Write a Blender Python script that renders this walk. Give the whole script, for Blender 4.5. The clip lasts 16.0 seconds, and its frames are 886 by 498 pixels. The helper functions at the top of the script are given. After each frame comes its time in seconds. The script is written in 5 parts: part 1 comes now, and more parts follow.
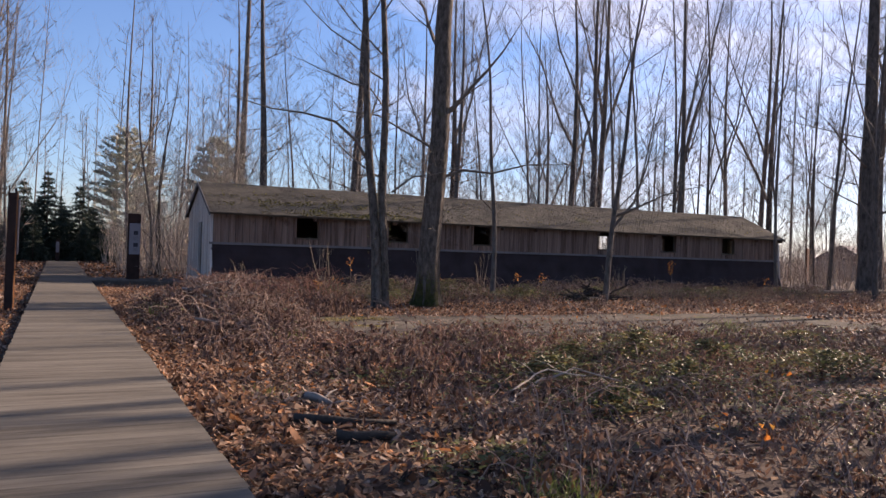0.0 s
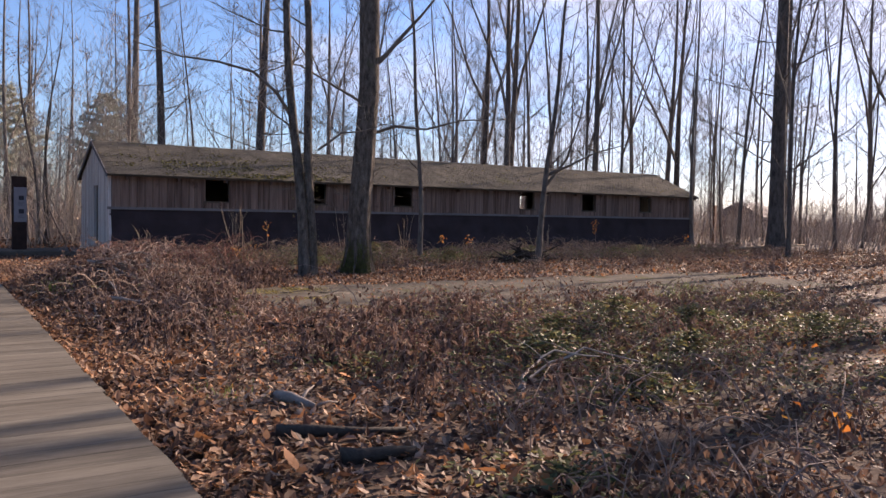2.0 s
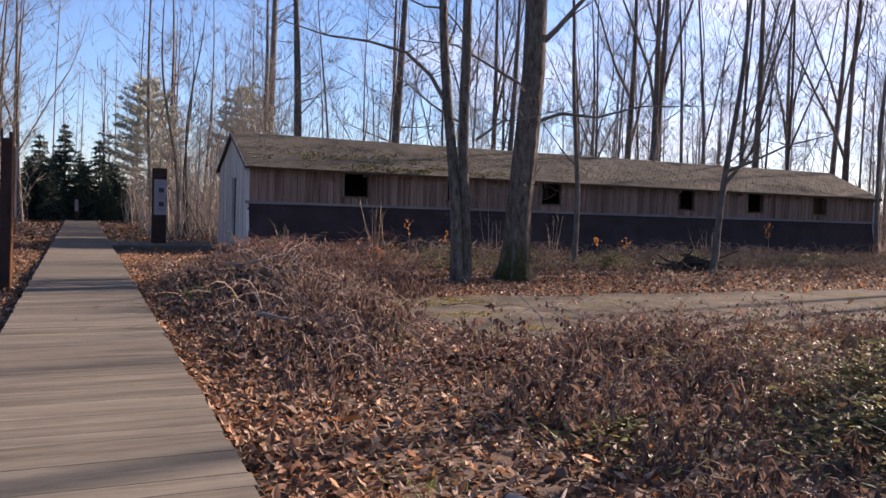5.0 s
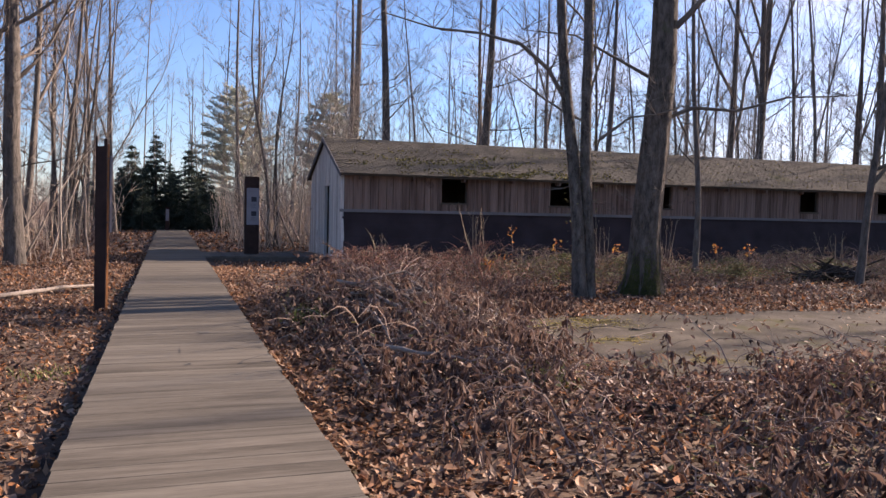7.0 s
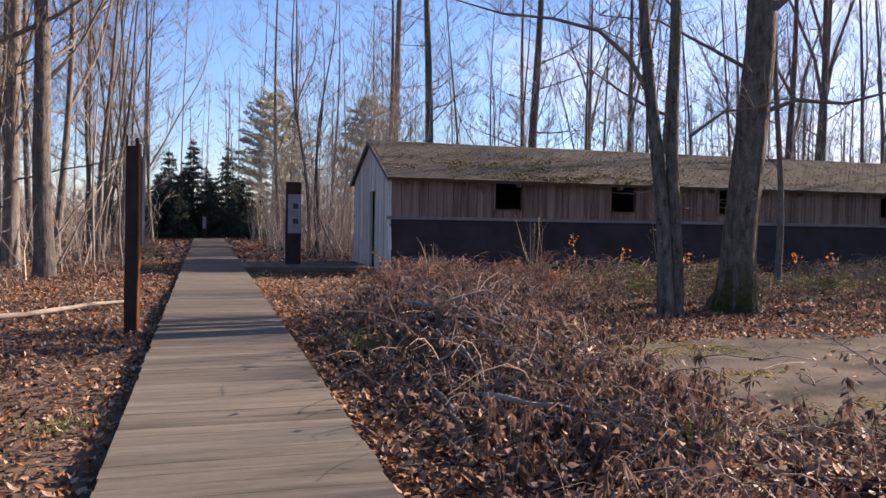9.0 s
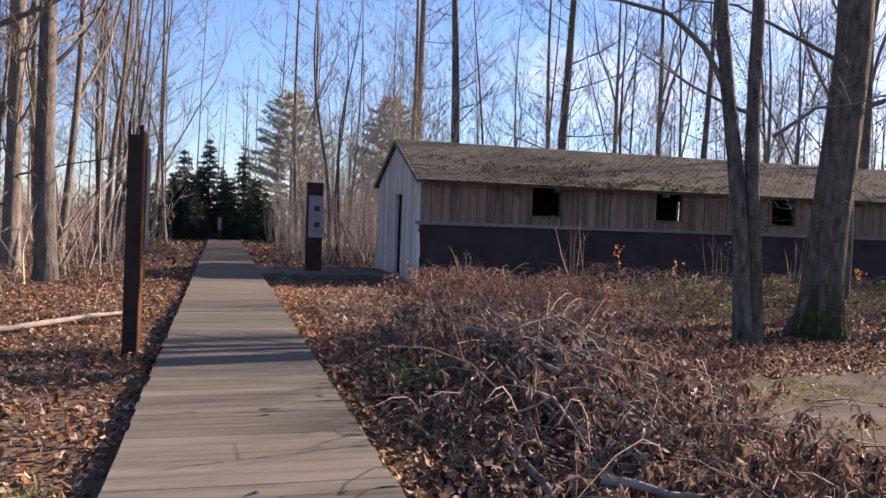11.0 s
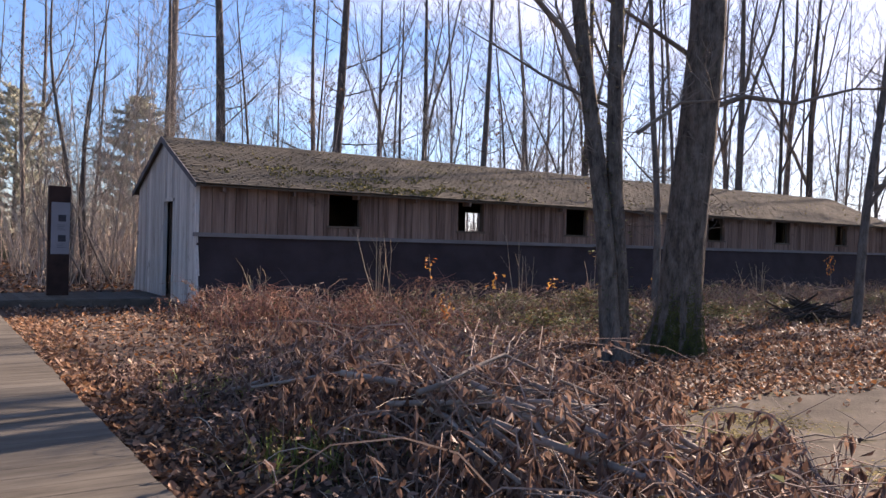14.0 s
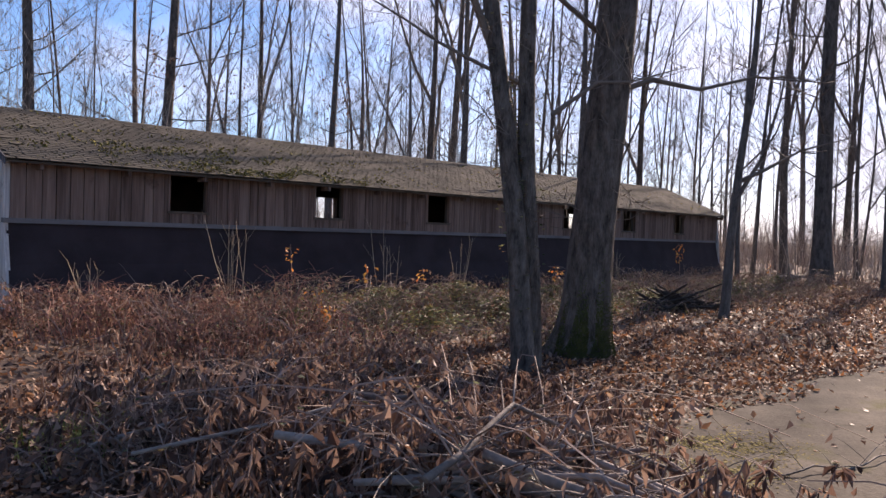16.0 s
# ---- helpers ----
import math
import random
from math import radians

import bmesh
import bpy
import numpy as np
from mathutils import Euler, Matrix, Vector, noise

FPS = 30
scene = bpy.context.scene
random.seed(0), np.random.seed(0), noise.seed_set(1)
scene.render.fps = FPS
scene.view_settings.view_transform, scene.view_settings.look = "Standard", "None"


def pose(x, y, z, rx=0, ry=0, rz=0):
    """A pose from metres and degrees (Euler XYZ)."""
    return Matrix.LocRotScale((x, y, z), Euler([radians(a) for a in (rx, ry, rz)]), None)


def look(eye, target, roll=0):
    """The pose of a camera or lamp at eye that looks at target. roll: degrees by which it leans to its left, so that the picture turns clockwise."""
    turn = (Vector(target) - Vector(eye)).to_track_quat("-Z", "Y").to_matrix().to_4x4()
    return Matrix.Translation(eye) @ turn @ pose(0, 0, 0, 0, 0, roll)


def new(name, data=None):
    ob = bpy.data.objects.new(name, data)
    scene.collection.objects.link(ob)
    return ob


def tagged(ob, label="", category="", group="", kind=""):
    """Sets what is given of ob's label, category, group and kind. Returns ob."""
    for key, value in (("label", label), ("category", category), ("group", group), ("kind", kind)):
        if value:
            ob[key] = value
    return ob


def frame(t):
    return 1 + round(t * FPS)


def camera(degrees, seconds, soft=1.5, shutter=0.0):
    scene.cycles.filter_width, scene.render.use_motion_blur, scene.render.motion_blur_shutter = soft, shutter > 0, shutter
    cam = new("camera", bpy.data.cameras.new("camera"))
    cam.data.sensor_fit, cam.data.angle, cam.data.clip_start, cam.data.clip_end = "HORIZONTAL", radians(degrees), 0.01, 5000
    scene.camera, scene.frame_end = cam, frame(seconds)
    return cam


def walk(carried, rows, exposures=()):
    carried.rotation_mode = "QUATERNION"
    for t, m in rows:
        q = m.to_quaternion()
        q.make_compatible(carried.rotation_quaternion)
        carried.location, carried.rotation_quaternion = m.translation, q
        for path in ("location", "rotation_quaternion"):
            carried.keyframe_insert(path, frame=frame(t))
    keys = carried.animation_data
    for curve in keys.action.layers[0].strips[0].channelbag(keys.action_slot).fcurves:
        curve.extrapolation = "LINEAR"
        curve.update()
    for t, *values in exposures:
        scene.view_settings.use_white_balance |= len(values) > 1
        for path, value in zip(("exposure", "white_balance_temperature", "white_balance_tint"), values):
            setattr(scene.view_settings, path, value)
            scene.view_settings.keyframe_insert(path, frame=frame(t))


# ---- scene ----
cam = camera(58.1, 16.0)
PATH = [
    (0, (-0.25, -1.82, 1.376), (0.62, -0.019, 1.378), 1.9),
    (0.5, (-0.359, -1.509, 1.373), (0.565, 0.265, 1.363), 1.8),
    (1, (-0.358, -1.125, 1.387), (0.64, 0.607, 1.358), 1.7),
    (1.5, (-0.373, -0.669, 1.387), (0.693, 1.022, 1.341), 1.4),
    (2, (-0.353, -0.257, 1.376), (0.737, 1.418, 1.287), 1.1),
    (2.5, (-0.226, 0.132, 1.407), (0.84, 1.821, 1.308), 0.6),
    (3, (-0.148, 0.528, 1.39), (0.905, 2.225, 1.288), 1.0),
    (3.5, (-0.121, 0.91, 1.384), (0.916, 2.617, 1.283), 2.1),
    (4, (-0.051, 1.319, 1.398), (0.864, 3.095, 1.292), 1.7),
    (4.5, (-0.027, 1.74, 1.402), (0.833, 3.543, 1.295), 1.7),
    (7, (-0.178, 3.817, 1.438), (0.473, 5.706, 1.339), 1.3),
    (7.5, (-0.179, 4.206, 1.453), (0.436, 6.107, 1.354), 0.8),
    (8, (-0.186, 4.636, 1.466), (0.412, 6.542, 1.371), 1.1),
    (8.5, (-0.216, 5.059, 1.445), (0.373, 6.968, 1.346), 1.4),
    (9, (-0.214, 5.475, 1.442), (0.358, 7.389, 1.357), 1.1),
    (11.5, (-0.202, 7.526, 1.452), (0.334, 9.451, 1.382), 2.2),
    (12, (-0.22, 7.973, 1.435), (0.343, 9.892, 1.381), 2.3),
    (12.5, (-0.318, 8.394, 1.408), (0.334, 10.284, 1.364), 2.3),
    (13, (-0.383, 8.806, 1.373), (0.433, 10.632, 1.358), 2.6),
    (13.5, (-0.397, 9.199, 1.344), (0.504, 10.984, 1.331), 2.0),
    (14, (-0.358, 9.598, 1.322), (0.746, 11.266, 1.306), 1.6),
    (14.5, (-0.256, 9.976, 1.306), (1.086, 11.458, 1.306), 2.2),
    (15, (-0.128, 10.38, 1.339), (1.246, 11.833, 1.317), 1.8),
    (15.5, (-0.023, 10.8, 1.373), (1.368, 12.236, 1.337), 1.6),
    (16, (-0.117, 11.205, 1.406), (1.318, 12.597, 1.362), 1.9),
]
walk(cam, [(t, look(eye, target, roll)) for t, eye, target, roll in PATH],
     exposures=[(0.0, 1.46, 6150, 25), (3.0, 1.64, 6150, 25), (8.0, 1.74, 6050, 25), (12.5, 1.90, 6100, 25), (14.0, 1.90, 6100, 24), (15.0, 1.68, 6050, 24), (16.0, 1.62, 6050, 24)])

# ---- light ----
SUN_AZ, SUN_EL = 80.0, 27.0          # degrees clockwise from +y, and above the horizon
sun_dir = Vector((math.sin(radians(SUN_AZ)) * math.cos(radians(SUN_EL)), math.cos(radians(SUN_AZ)) * math.cos(radians(SUN_EL)), math.sin(radians(SUN_EL))))
sun = new("sun", bpy.data.lights.new("sun", "SUN"))
sun.data.energy, sun.data.angle, sun.data.color = 5.0, radians(0.6), (1.0, 0.80, 0.57)
sun.matrix_world = look(sun_dir * 100, (0, 0, 0))

world = bpy.data.worlds.new("winter_sky")
scene.world = world
world.use_nodes = True
wn, wl = world.node_tree.nodes, world.node_tree.links
wn.clear()
sky = wn.new("ShaderNodeTexSky")
sky.sky_type, sky.sun_disc = "NISHITA", False
sky.sun_elevation, sky.sun_rotation = radians(SUN_EL), radians(SUN_AZ)
sky.air_density, sky.dust_density, sky.ozone_density = 1.0, 0.3, 4.5
coord = wn.new("ShaderNodeTexCoord")
stretch = wn.new("ShaderNodeMapping")
stretch.inputs["Scale"].default_value = (1.6, 1.6, 5.0)
cloud = wn.new("ShaderNodeTexNoise")
cloud.inputs["Scale"].default_value, cloud.inputs["Detail"].default_value, cloud.inputs["Roughness"].default_value = 2.2, 7.0, 0.6
toward = wn.new("ShaderNodeVectorMath")
toward.operation = "DOT_PRODUCT"
toward.inputs[1].default_value = sun_dir
near_sun = wn.new("ShaderNodeMapRange")
near_sun.inputs["From Min"].default_value, near_sun.inputs["From Max"].default_value = 0.35, 0.98
near_sun.inputs["To Min"].default_value, near_sun.inputs["To Max"].default_value = 0.0, 0.5
both = wn.new("ShaderNodeMath")
both.operation = "ADD"
edge = wn.new("ShaderNodeMapRange")
edge.inputs["From Min"].default_value, edge.inputs["From Max"].default_value = 0.66, 1.10
mix = wn.new("ShaderNodeMix")
mix.data_type = "RGBA"
mix.inputs["B"].default_value = (7.4, 7.3, 7.5, 1)
back = wn.new("ShaderNodeBackground")
back.inputs["Strength"].default_value = 0.056
wout = wn.new("ShaderNodeOutputWorld")
wl.new(coord.outputs["Generated"], stretch.inputs["Vector"])
wl.new(stretch.outputs["Vector"], cloud.inputs["Vector"])
wl.new(coord.outputs["Generated"], toward.inputs[0])
wl.new(toward.outputs["Value"], near_sun.inputs["Value"])
wl.new(cloud.outputs["Fac"], both.inputs[0])
wl.new(near_sun.outputs["Result"], both.inputs[1])
wl.new(both.outputs["Value"], edge.inputs["Value"])
wl.new(edge.outputs["Result"], mix.inputs["Factor"])
wl.new(sky.outputs["Color"], mix.inputs["A"])
wl.new(mix.outputs["Result"], back.inputs["Color"])
wl.new(back.outputs["Background"], wout.inputs["Surface"])


# ---- materials ----
def material(name, dark, light, scale=8.0, rough=0.85, bump=0.3, stretch_by=(1, 1, 1), per_object=0.0, per_island=None, stain=None, stain_scale=0.8, stain_at=0.55, fine=60.0, metal=0.0, translucent=0.0, depth=0.02, spec=0.3):
    """Two scales of noise between two colours, a stain of its own shape, bump, and a shift from piece to piece."""
    m = bpy.data.materials.new(name)
    m.use_nodes = True
    n, l = m.node_tree.nodes, m.node_tree.links
    bsdf = n["Principled BSDF"]
    tc, mp = n.new("ShaderNodeTexCoord"), n.new("ShaderNodeMapping")
    mp.inputs["Scale"].default_value = stretch_by
    l.new(tc.outputs["Object"], mp.inputs["Vector"])
    src = mp.outputs["Vector"]
    info = n.new("ShaderNodeObjectInfo")
    if per_object:
        off = n.new("ShaderNodeVectorMath")
        off.operation = "MULTIPLY_ADD"
        l.new(info.outputs["Random"], off.inputs[0])
        off.inputs[1].default_value = (37.0, 53.0, 71.0)
        l.new(src, off.inputs[2])
        src = off.outputs["Vector"]
    big, small = n.new("ShaderNodeTexNoise"), n.new("ShaderNodeTexNoise")
    big.inputs["Scale"].default_value, big.inputs["Detail"].default_value = scale, 6.0
    small.inputs["Scale"].default_value, small.inputs["Detail"].default_value = fine, 4.0
    l.new(src, big.inputs["Vector"]), l.new(src, small.inputs["Vector"])
    add = n.new("ShaderNodeMath")
    add.operation = "MULTIPLY_ADD"
    l.new(small.outputs["Fac"], add.inputs[0])
    add.inputs[1].default_value = 0.5
    l.new(big.outputs["Fac"], add.inputs[2])
    fac = add.outputs["Value"]
    if per_object or per_island:
        more = n.new("ShaderNodeMath")
        more.operation = "MULTIPLY_ADD"
        if per_island:
            geo = n.new("ShaderNodeNewGeometry")
            l.new(geo.outputs["Random Per Island"], more.inputs[0])
        else:
            l.new(info.outputs["Random"], more.inputs[0])
        more.inputs[1].default_value = per_island or per_object
        l.new(fac, more.inputs[2])
        fac = more.outputs["Value"]
    span = n.new("ShaderNodeMapRange")
    shift = (per_island or per_object or 0.0)
    span.inputs["From Min"].default_value, span.inputs["From Max"].default_value = 0.45 + 0.2 * shift, 1.05 + 0.8 * shift
    l.new(fac, span.inputs["Value"])
    ramp = n.new("ShaderNodeMix")
    ramp.data_type = "RGBA"
    ramp.inputs["A"].default_value, ramp.inputs["B"].default_value = (*dark, 1), (*light, 1)
    l.new(span.outputs["Result"], ramp.inputs["Factor"])
    col = ramp.outputs["Result"]
    if stain:
        st, sr, sm = n.new("ShaderNodeTexNoise"), n.new("ShaderNodeMapRange"), n.new("ShaderNodeMix")
        st.inputs["Scale"].default_value, st.inputs["Detail"].default_value, st.inputs["Roughness"].default_value = stain_scale, 8.0, 0.65
        l.new(tc.outputs["Object"], st.inputs["Vector"])
        sr.inputs["From Min"].default_value, sr.inputs["From Max"].default_value = stain_at, stain_at + 0.12
        l.new(st.outputs["Fac"], sr.inputs["Value"])
        sm.data_type = "RGBA"
        sm.inputs["B"].default_value = (*stain, 1)
        l.new(sr.outputs["Result"], sm.inputs["Factor"])
        l.new(col, sm.inputs["A"])
        col = sm.outputs["Result"]
    l.new(col, bsdf.inputs["Base Color"])
    bsdf.inputs["Roughness"].default_value, bsdf.inputs["Metallic"].default_value = rough, metal
    bsdf.inputs["Specular IOR Level"].default_value = spec
    if bump:
        bp = n.new("ShaderNodeBump")
        bp.inputs["Strength"].default_value, bp.inputs["Distance"].default_value = bump, depth
        l.new(add.outputs["Value"], bp.inputs["Height"])
        l.new(bp.outputs["Normal"], bsdf.inputs["Normal"])
    if translucent:
        tr, mx = n.new("ShaderNodeBsdfTranslucent"), n.new("ShaderNodeMixShader")
        l.new(col, tr.inputs["Color"])
        mx.inputs["Fac"].default_value = translucent
        l.new(bsdf.outputs["BSDF"], mx.inputs[1]), l.new(tr.outputs["BSDF"], mx.inputs[2])
        l.new(mx.outputs["Shader"], n["Material Output"].inputs["Surface"])
    return m


def leaf_material(name, colours, rough=0.6, translucent=0.35, spec=0.18):
    """Leaves: a colour from a ramp for each island."""
    m = bpy.data.materials.new(name)
    m.use_nodes = True
    n, l = m.node_tree.nodes, m.node_tree.links
    geo, ramp, tr, mx = n.new("ShaderNodeNewGeometry"), n.new("ShaderNodeValToRGB"), n.new("ShaderNodeBsdfTranslucent"), n.new("ShaderNodeMixShader")
    els = ramp.color_ramp.elements
    while len(els) < len(colours):
        els.new(0.5)
    for i, c in enumerate(colours):
        els[i].position, els[i].color = i / (len(colours) - 1), (*c, 1)
    l.new(geo.outputs["Random Per Island"], ramp.inputs["Fac"])
    bsdf = n["Principled BSDF"]
    bsdf.inputs["Roughness"].default_value = rough
    bsdf.inputs["Specular IOR Level"].default_value = spec
    l.new(ramp.outputs["Color"], bsdf.inputs["Base Color"]), l.new(ramp.outputs["Color"], tr.inputs["Color"])
    mx.inputs["Fac"].default_value = translucent
    l.new(bsdf.outputs["BSDF"], mx.inputs[1]), l.new(tr.outputs["BSDF"], mx.inputs[2])
    l.new(mx.outputs["Shader"], n["Material Output"].inputs["Surface"])
    return m


M_BARK = material("bark", (0.022, 0.0195, 0.0175), (0.195, 0.173, 0.150), spec=0.1, scale=3.2, bump=0.8, stretch_by=(4.0, 4.0, 1.3), per_object=0.4, fine=14.0, depth=0.04)
M_BARK_MOSS = material("mossy_bark", (0.018, 0.015, 0.013), (0.185, 0.158, 0.13), spec=0.1, scale=3.2, bump=0.9, stretch_by=(4.0, 4.0, 1.3), fine=14.0, depth=0.05, stain=(0.07, 0.078, 0.04), stain_scale=1.3, stain_at=0.6)
M_MOSS = material("moss", (0.04, 0.052, 0.016), (0.125, 0.138, 0.045), scale=9.0, bump=0.6, rough=0.95, fine=90.0)
M_TWIG = material("twig", (0.06, 0.05, 0.041), (0.21, 0.178, 0.145), spec=0.1, scale=4.0, bump=0.0, per_object=0.4)
M_PALETWIG = material("pale_twig", (0.12, 0.105, 0.088), (0.40, 0.35, 0.295), spec=0.1, scale=4.0, bump=0.0, per_object=0.4)
M_DECK = material("weathered_deck", (0.053, 0.048, 0.040), (0.155, 0.141, 0.118), spec=0.04, scale=2.2, bump=0.35, stretch_by=(0.5, 5.0, 2.0), per_object=0.3, fine=18.0, stain=(0.074, 0.071, 0.060), stain_scale=1.2, stain_at=0.58)
M_JOIST = material("dark_joist", (0.05, 0.042, 0.032), (0.12, 0.10, 0.08), scale=5.0)
M_GREYBOARD = material("grey_board", (0.19, 0.185, 0.175), (0.64, 0.62, 0.585), scale=1.5, bump=0.6, stretch_by=(16.0, 16.0, 0.55), per_object=0.3, fine=5.0, spec=0.1, stain=(0.20, 0.19, 0.175), stain_scale=2.2, stain_at=0.62)
M_BROWNBOARD = material("brown_board", (0.05, 0.031, 0.024), (0.27, 0.195, 0.155), scale=1.3, bump=0.6, stretch_by=(12.0, 12.0, 0.5), per_object=0.28, fine=5.0, spec=0.1, stain=(0.06, 0.038, 0.03), stain_scale=1.5, stain_at=0.60)
M_TAR = material("tarred_felt", (0.024, 0.0185, 0.020), (0.046, 0.037, 0.040), spec=0.1, scale=1.6, rough=0.8, bump=0.25, stain=(0.045, 0.042, 0.042), stain_scale=0.9, stain_at=0.64)
M_TRIM = material("grey_trim", (0.10, 0.096, 0.095), (0.20, 0.193, 0.19), scale=3.0, bump=0.3, stretch_by=(0.4, 3.0, 3.0))
M_DARKTRIM = material("dark_trim", (0.05, 0.05, 0.055), (0.12, 0.12, 0.13), scale=3.0)
M_SHINGLE = material("shingle", (0.046, 0.044, 0.039), (0.108, 0.101, 0.086), scale=1.3, rough=1.0, spec=0.05, bump=0.35, per_object=0.25, stain=(0.078, 0.077, 0.044), stain_scale=0.42, stain_at=0.60)
M_SHINGLE_REST = material("shingle_rest", (0.046, 0.044, 0.039), (0.108, 0.101, 0.086), scale=1.3, rough=1.0, spec=0.05, bump=0.35, per_island=0.25, stain=(0.078, 0.077, 0.044), stain_scale=0.42, stain_at=0.60)
M_INSIDE = material("inside_timber", (0.05, 0.04, 0.03), (0.12, 0.095, 0.07), scale=3.0)
M_STEEL = material("rusted_steel", (0.05, 0.022, 0.014), (0.15, 0.065, 0.03), scale=5.0, rough=0.75, bump=0.15, stain=(0.21, 0.10, 0.045), stain_scale=2.0, stain_at=0.6)
M_PANEL = material("grey_panel", (0.17, 0.165, 0.18), (0.22, 0.215, 0.235), scale=3.0, rough=0.5, bump=0.0)
M_PICTURE = material("dark_picture", (0.008, 0.008, 0.012), (0.035, 0.035, 0.05), scale=14.0, rough=0.4, bump=0.0)
M_LINES = material("panel_lines", (0.09, 0.085, 0.10), (0.12, 0.115, 0.13), scale=9.0, rough=0.5, bump=0.0)
M_SOIL = material("forest_soil", (0.035, 0.025, 0.018), (0.12, 0.08, 0.055), scale=1.1, rough=1.0, bump=0.9, fine=26.0, stain=(0.055, 0.065, 0.03), stain_scale=0.35, stain_at=0.58)
M_SLAB = material("worn_concrete", (0.030, 0.027, 0.022), (0.118, 0.104, 0.086), scale=1.9, spec=0.05, rough=0.95, bump=0.6, fine=34.0, stain=(0.058, 0.056, 0.022), stain_scale=1.3, stain_at=0.55)
M_DEADWOOD = material("dead_wood", (0.075, 0.062, 0.052), (0.31, 0.265, 0.225), scale=5.0, bump=0.5, fine=40.0, per_object=0.6)
M_ROTLOG = material("rotten_log", (0.014, 0.012, 0.010), (0.06, 0.048, 0.037), scale=5.0, bump=0.9, fine=30.0)
M_BRAMBLE = material("bramble_stem", (0.085, 0.058, 0.048), (0.33, 0.245, 0.195), scale=4.0, bump=0.0, per_island=0.6)
M_STRAW = material("dry_stalk", (0.22, 0.17, 0.11), (0.44, 0.36, 0.25), scale=4.0, bump=0.0, per_island=0.6)
M_LITTER = leaf_material("leaf_litter", [(0.022, 0.014, 0.011), (0.07, 0.038, 0.026), (0.19, 0.10, 0.056), (0.035, 0.02, 0.016), (0.32, 0.175, 0.09), (0.50, 0.36, 0.25), (0.15, 0.10, 0.078), (0.025, 0.016, 0.013), (0.45, 0.20, 0.075), (0.12, 0.062, 0.04), (0.03, 0.02, 0.017), (0.36, 0.27, 0.20), (0.06, 0.034, 0.026)], 0.6, 0.3, 0.2)
M_DEADLEAF = leaf_material("dead_leaf", [(0.03, 0.02, 0.018), (0.10, 0.058, 0.044), (0.20, 0.12, 0.08), (0.045, 0.028, 0.024), (0.33, 0.20, 0.125), (0.08, 0.05, 0.043)], 0.55, 0.35, 0.2)
M_WITHER = leaf_material("withered_leaf", [(0.028, 0.018, 0.016), (0.115, 0.070, 0.054), (0.22, 0.142, 0.105), (0.05, 0.031, 0.026), (0.33, 0.225, 0.165), (0.10, 0.058, 0.046)], 0.55, 0.3, 0.2)
M_ORANGE = leaf_material("orange_leaf", [(0.42, 0.15, 0.03), (0.52, 0.25, 0.05), (0.36, 0.11, 0.025), (0.48, 0.30, 0.07)], 0.5, 0.5)
M_FRESHLITTER = leaf_material("fresh_litter", [(0.09, 0.05, 0.034), (0.22, 0.125, 0.075), (0.34, 0.205, 0.125), (0.05, 0.03, 0.023), (0.42, 0.29, 0.19), (0.27, 0.14, 0.075), (0.14, 0.08, 0.053)], 0.6, 0.35, 0.2)
M_GREEN = leaf_material("bramble_leaf", [(0.03, 0.045, 0.02), (0.24, 0.24, 0.12), (0.06, 0.078, 0.032), (0.11, 0.12, 0.05), (0.25, 0.21, 0.07), (0.10, 0.065, 0.042), (0.04, 0.055, 0.028), (0.16, 0.085, 0.05)], 0.5, 0.4, 0.15)
M_GRASS = leaf_material("grass_blade", [(0.09, 0.13, 0.03), (0.15, 0.19, 0.05), (0.24, 0.24, 0.09)], 0.5, 0.4)
M_NEEDLE = leaf_material("spruce_needle", [(0.022, 0.036, 0.027), (0.042, 0.062, 0.046), (0.085, 0.10, 0.075)], 0.7, 0.25)
# pine needles paled towards cream: the sunlight on them is in the colour
M_SUNLIT_PINE = leaf_material("sunlit_needle", [(0.26, 0.28, 0.21), (0.42, 0.43, 0.34), (0.60, 0.59, 0.50)], 0.6, 0.5)
M_FARWALL = material("far_wall", (0.25, 0.24, 0.23), (0.36, 0.35, 0.33), scale=0.6)
M_FARROOF = material("far_roof", (0.10, 0.09, 0.09), (0.17, 0.155, 0.15), scale=0.8)
M_GLASS = material("dark_glass", (0.03, 0.035, 0.04), (0.05, 0.055, 0.065), scale=2.0, rough=0.15, bump=0.0)
M_ROOFMOSS = material("roof_moss", (0.07, 0.068, 0.022), (0.22, 0.195, 0.05), scale=6.0, bump=0.5, rough=0.95, per_island=0.6)
M_SLABMOSS = material("slab_moss", (0.085, 0.068, 0.018), (0.26, 0.21, 0.045), scale=6.0, bump=0.4, rough=0.95, per_island=0.6)
M_DARKSTEEL = material("dark_steel", (0.018, 0.011, 0.010), (0.05, 0.028, 0.022), scale=5.0, rough=0.7, bump=0.15, spec=0.15)
# side of the edge pylon: sunlight on rusted steel put into the orange
M_SUNLIT_RUST = material("sunlit_rust", (0.11, 0.048, 0.018), (0.26, 0.12, 0.045), scale=6.0, rough=0.85, bump=0.2, spec=0.1, stain=(0.09, 0.04, 0.02), stain_scale=3.0, stain_at=0.6)
M_REDSTEM = material("red_stem", (0.13, 0.06, 0.045), (0.34, 0.17, 0.115), scale=4.0, bump=0.0, per_island=0.7)
M_CANE = material("dead_cane", (0.24, 0.195, 0.15), (0.54, 0.45, 0.355), scale=4.0, bump=0.0, per_island=0.6)


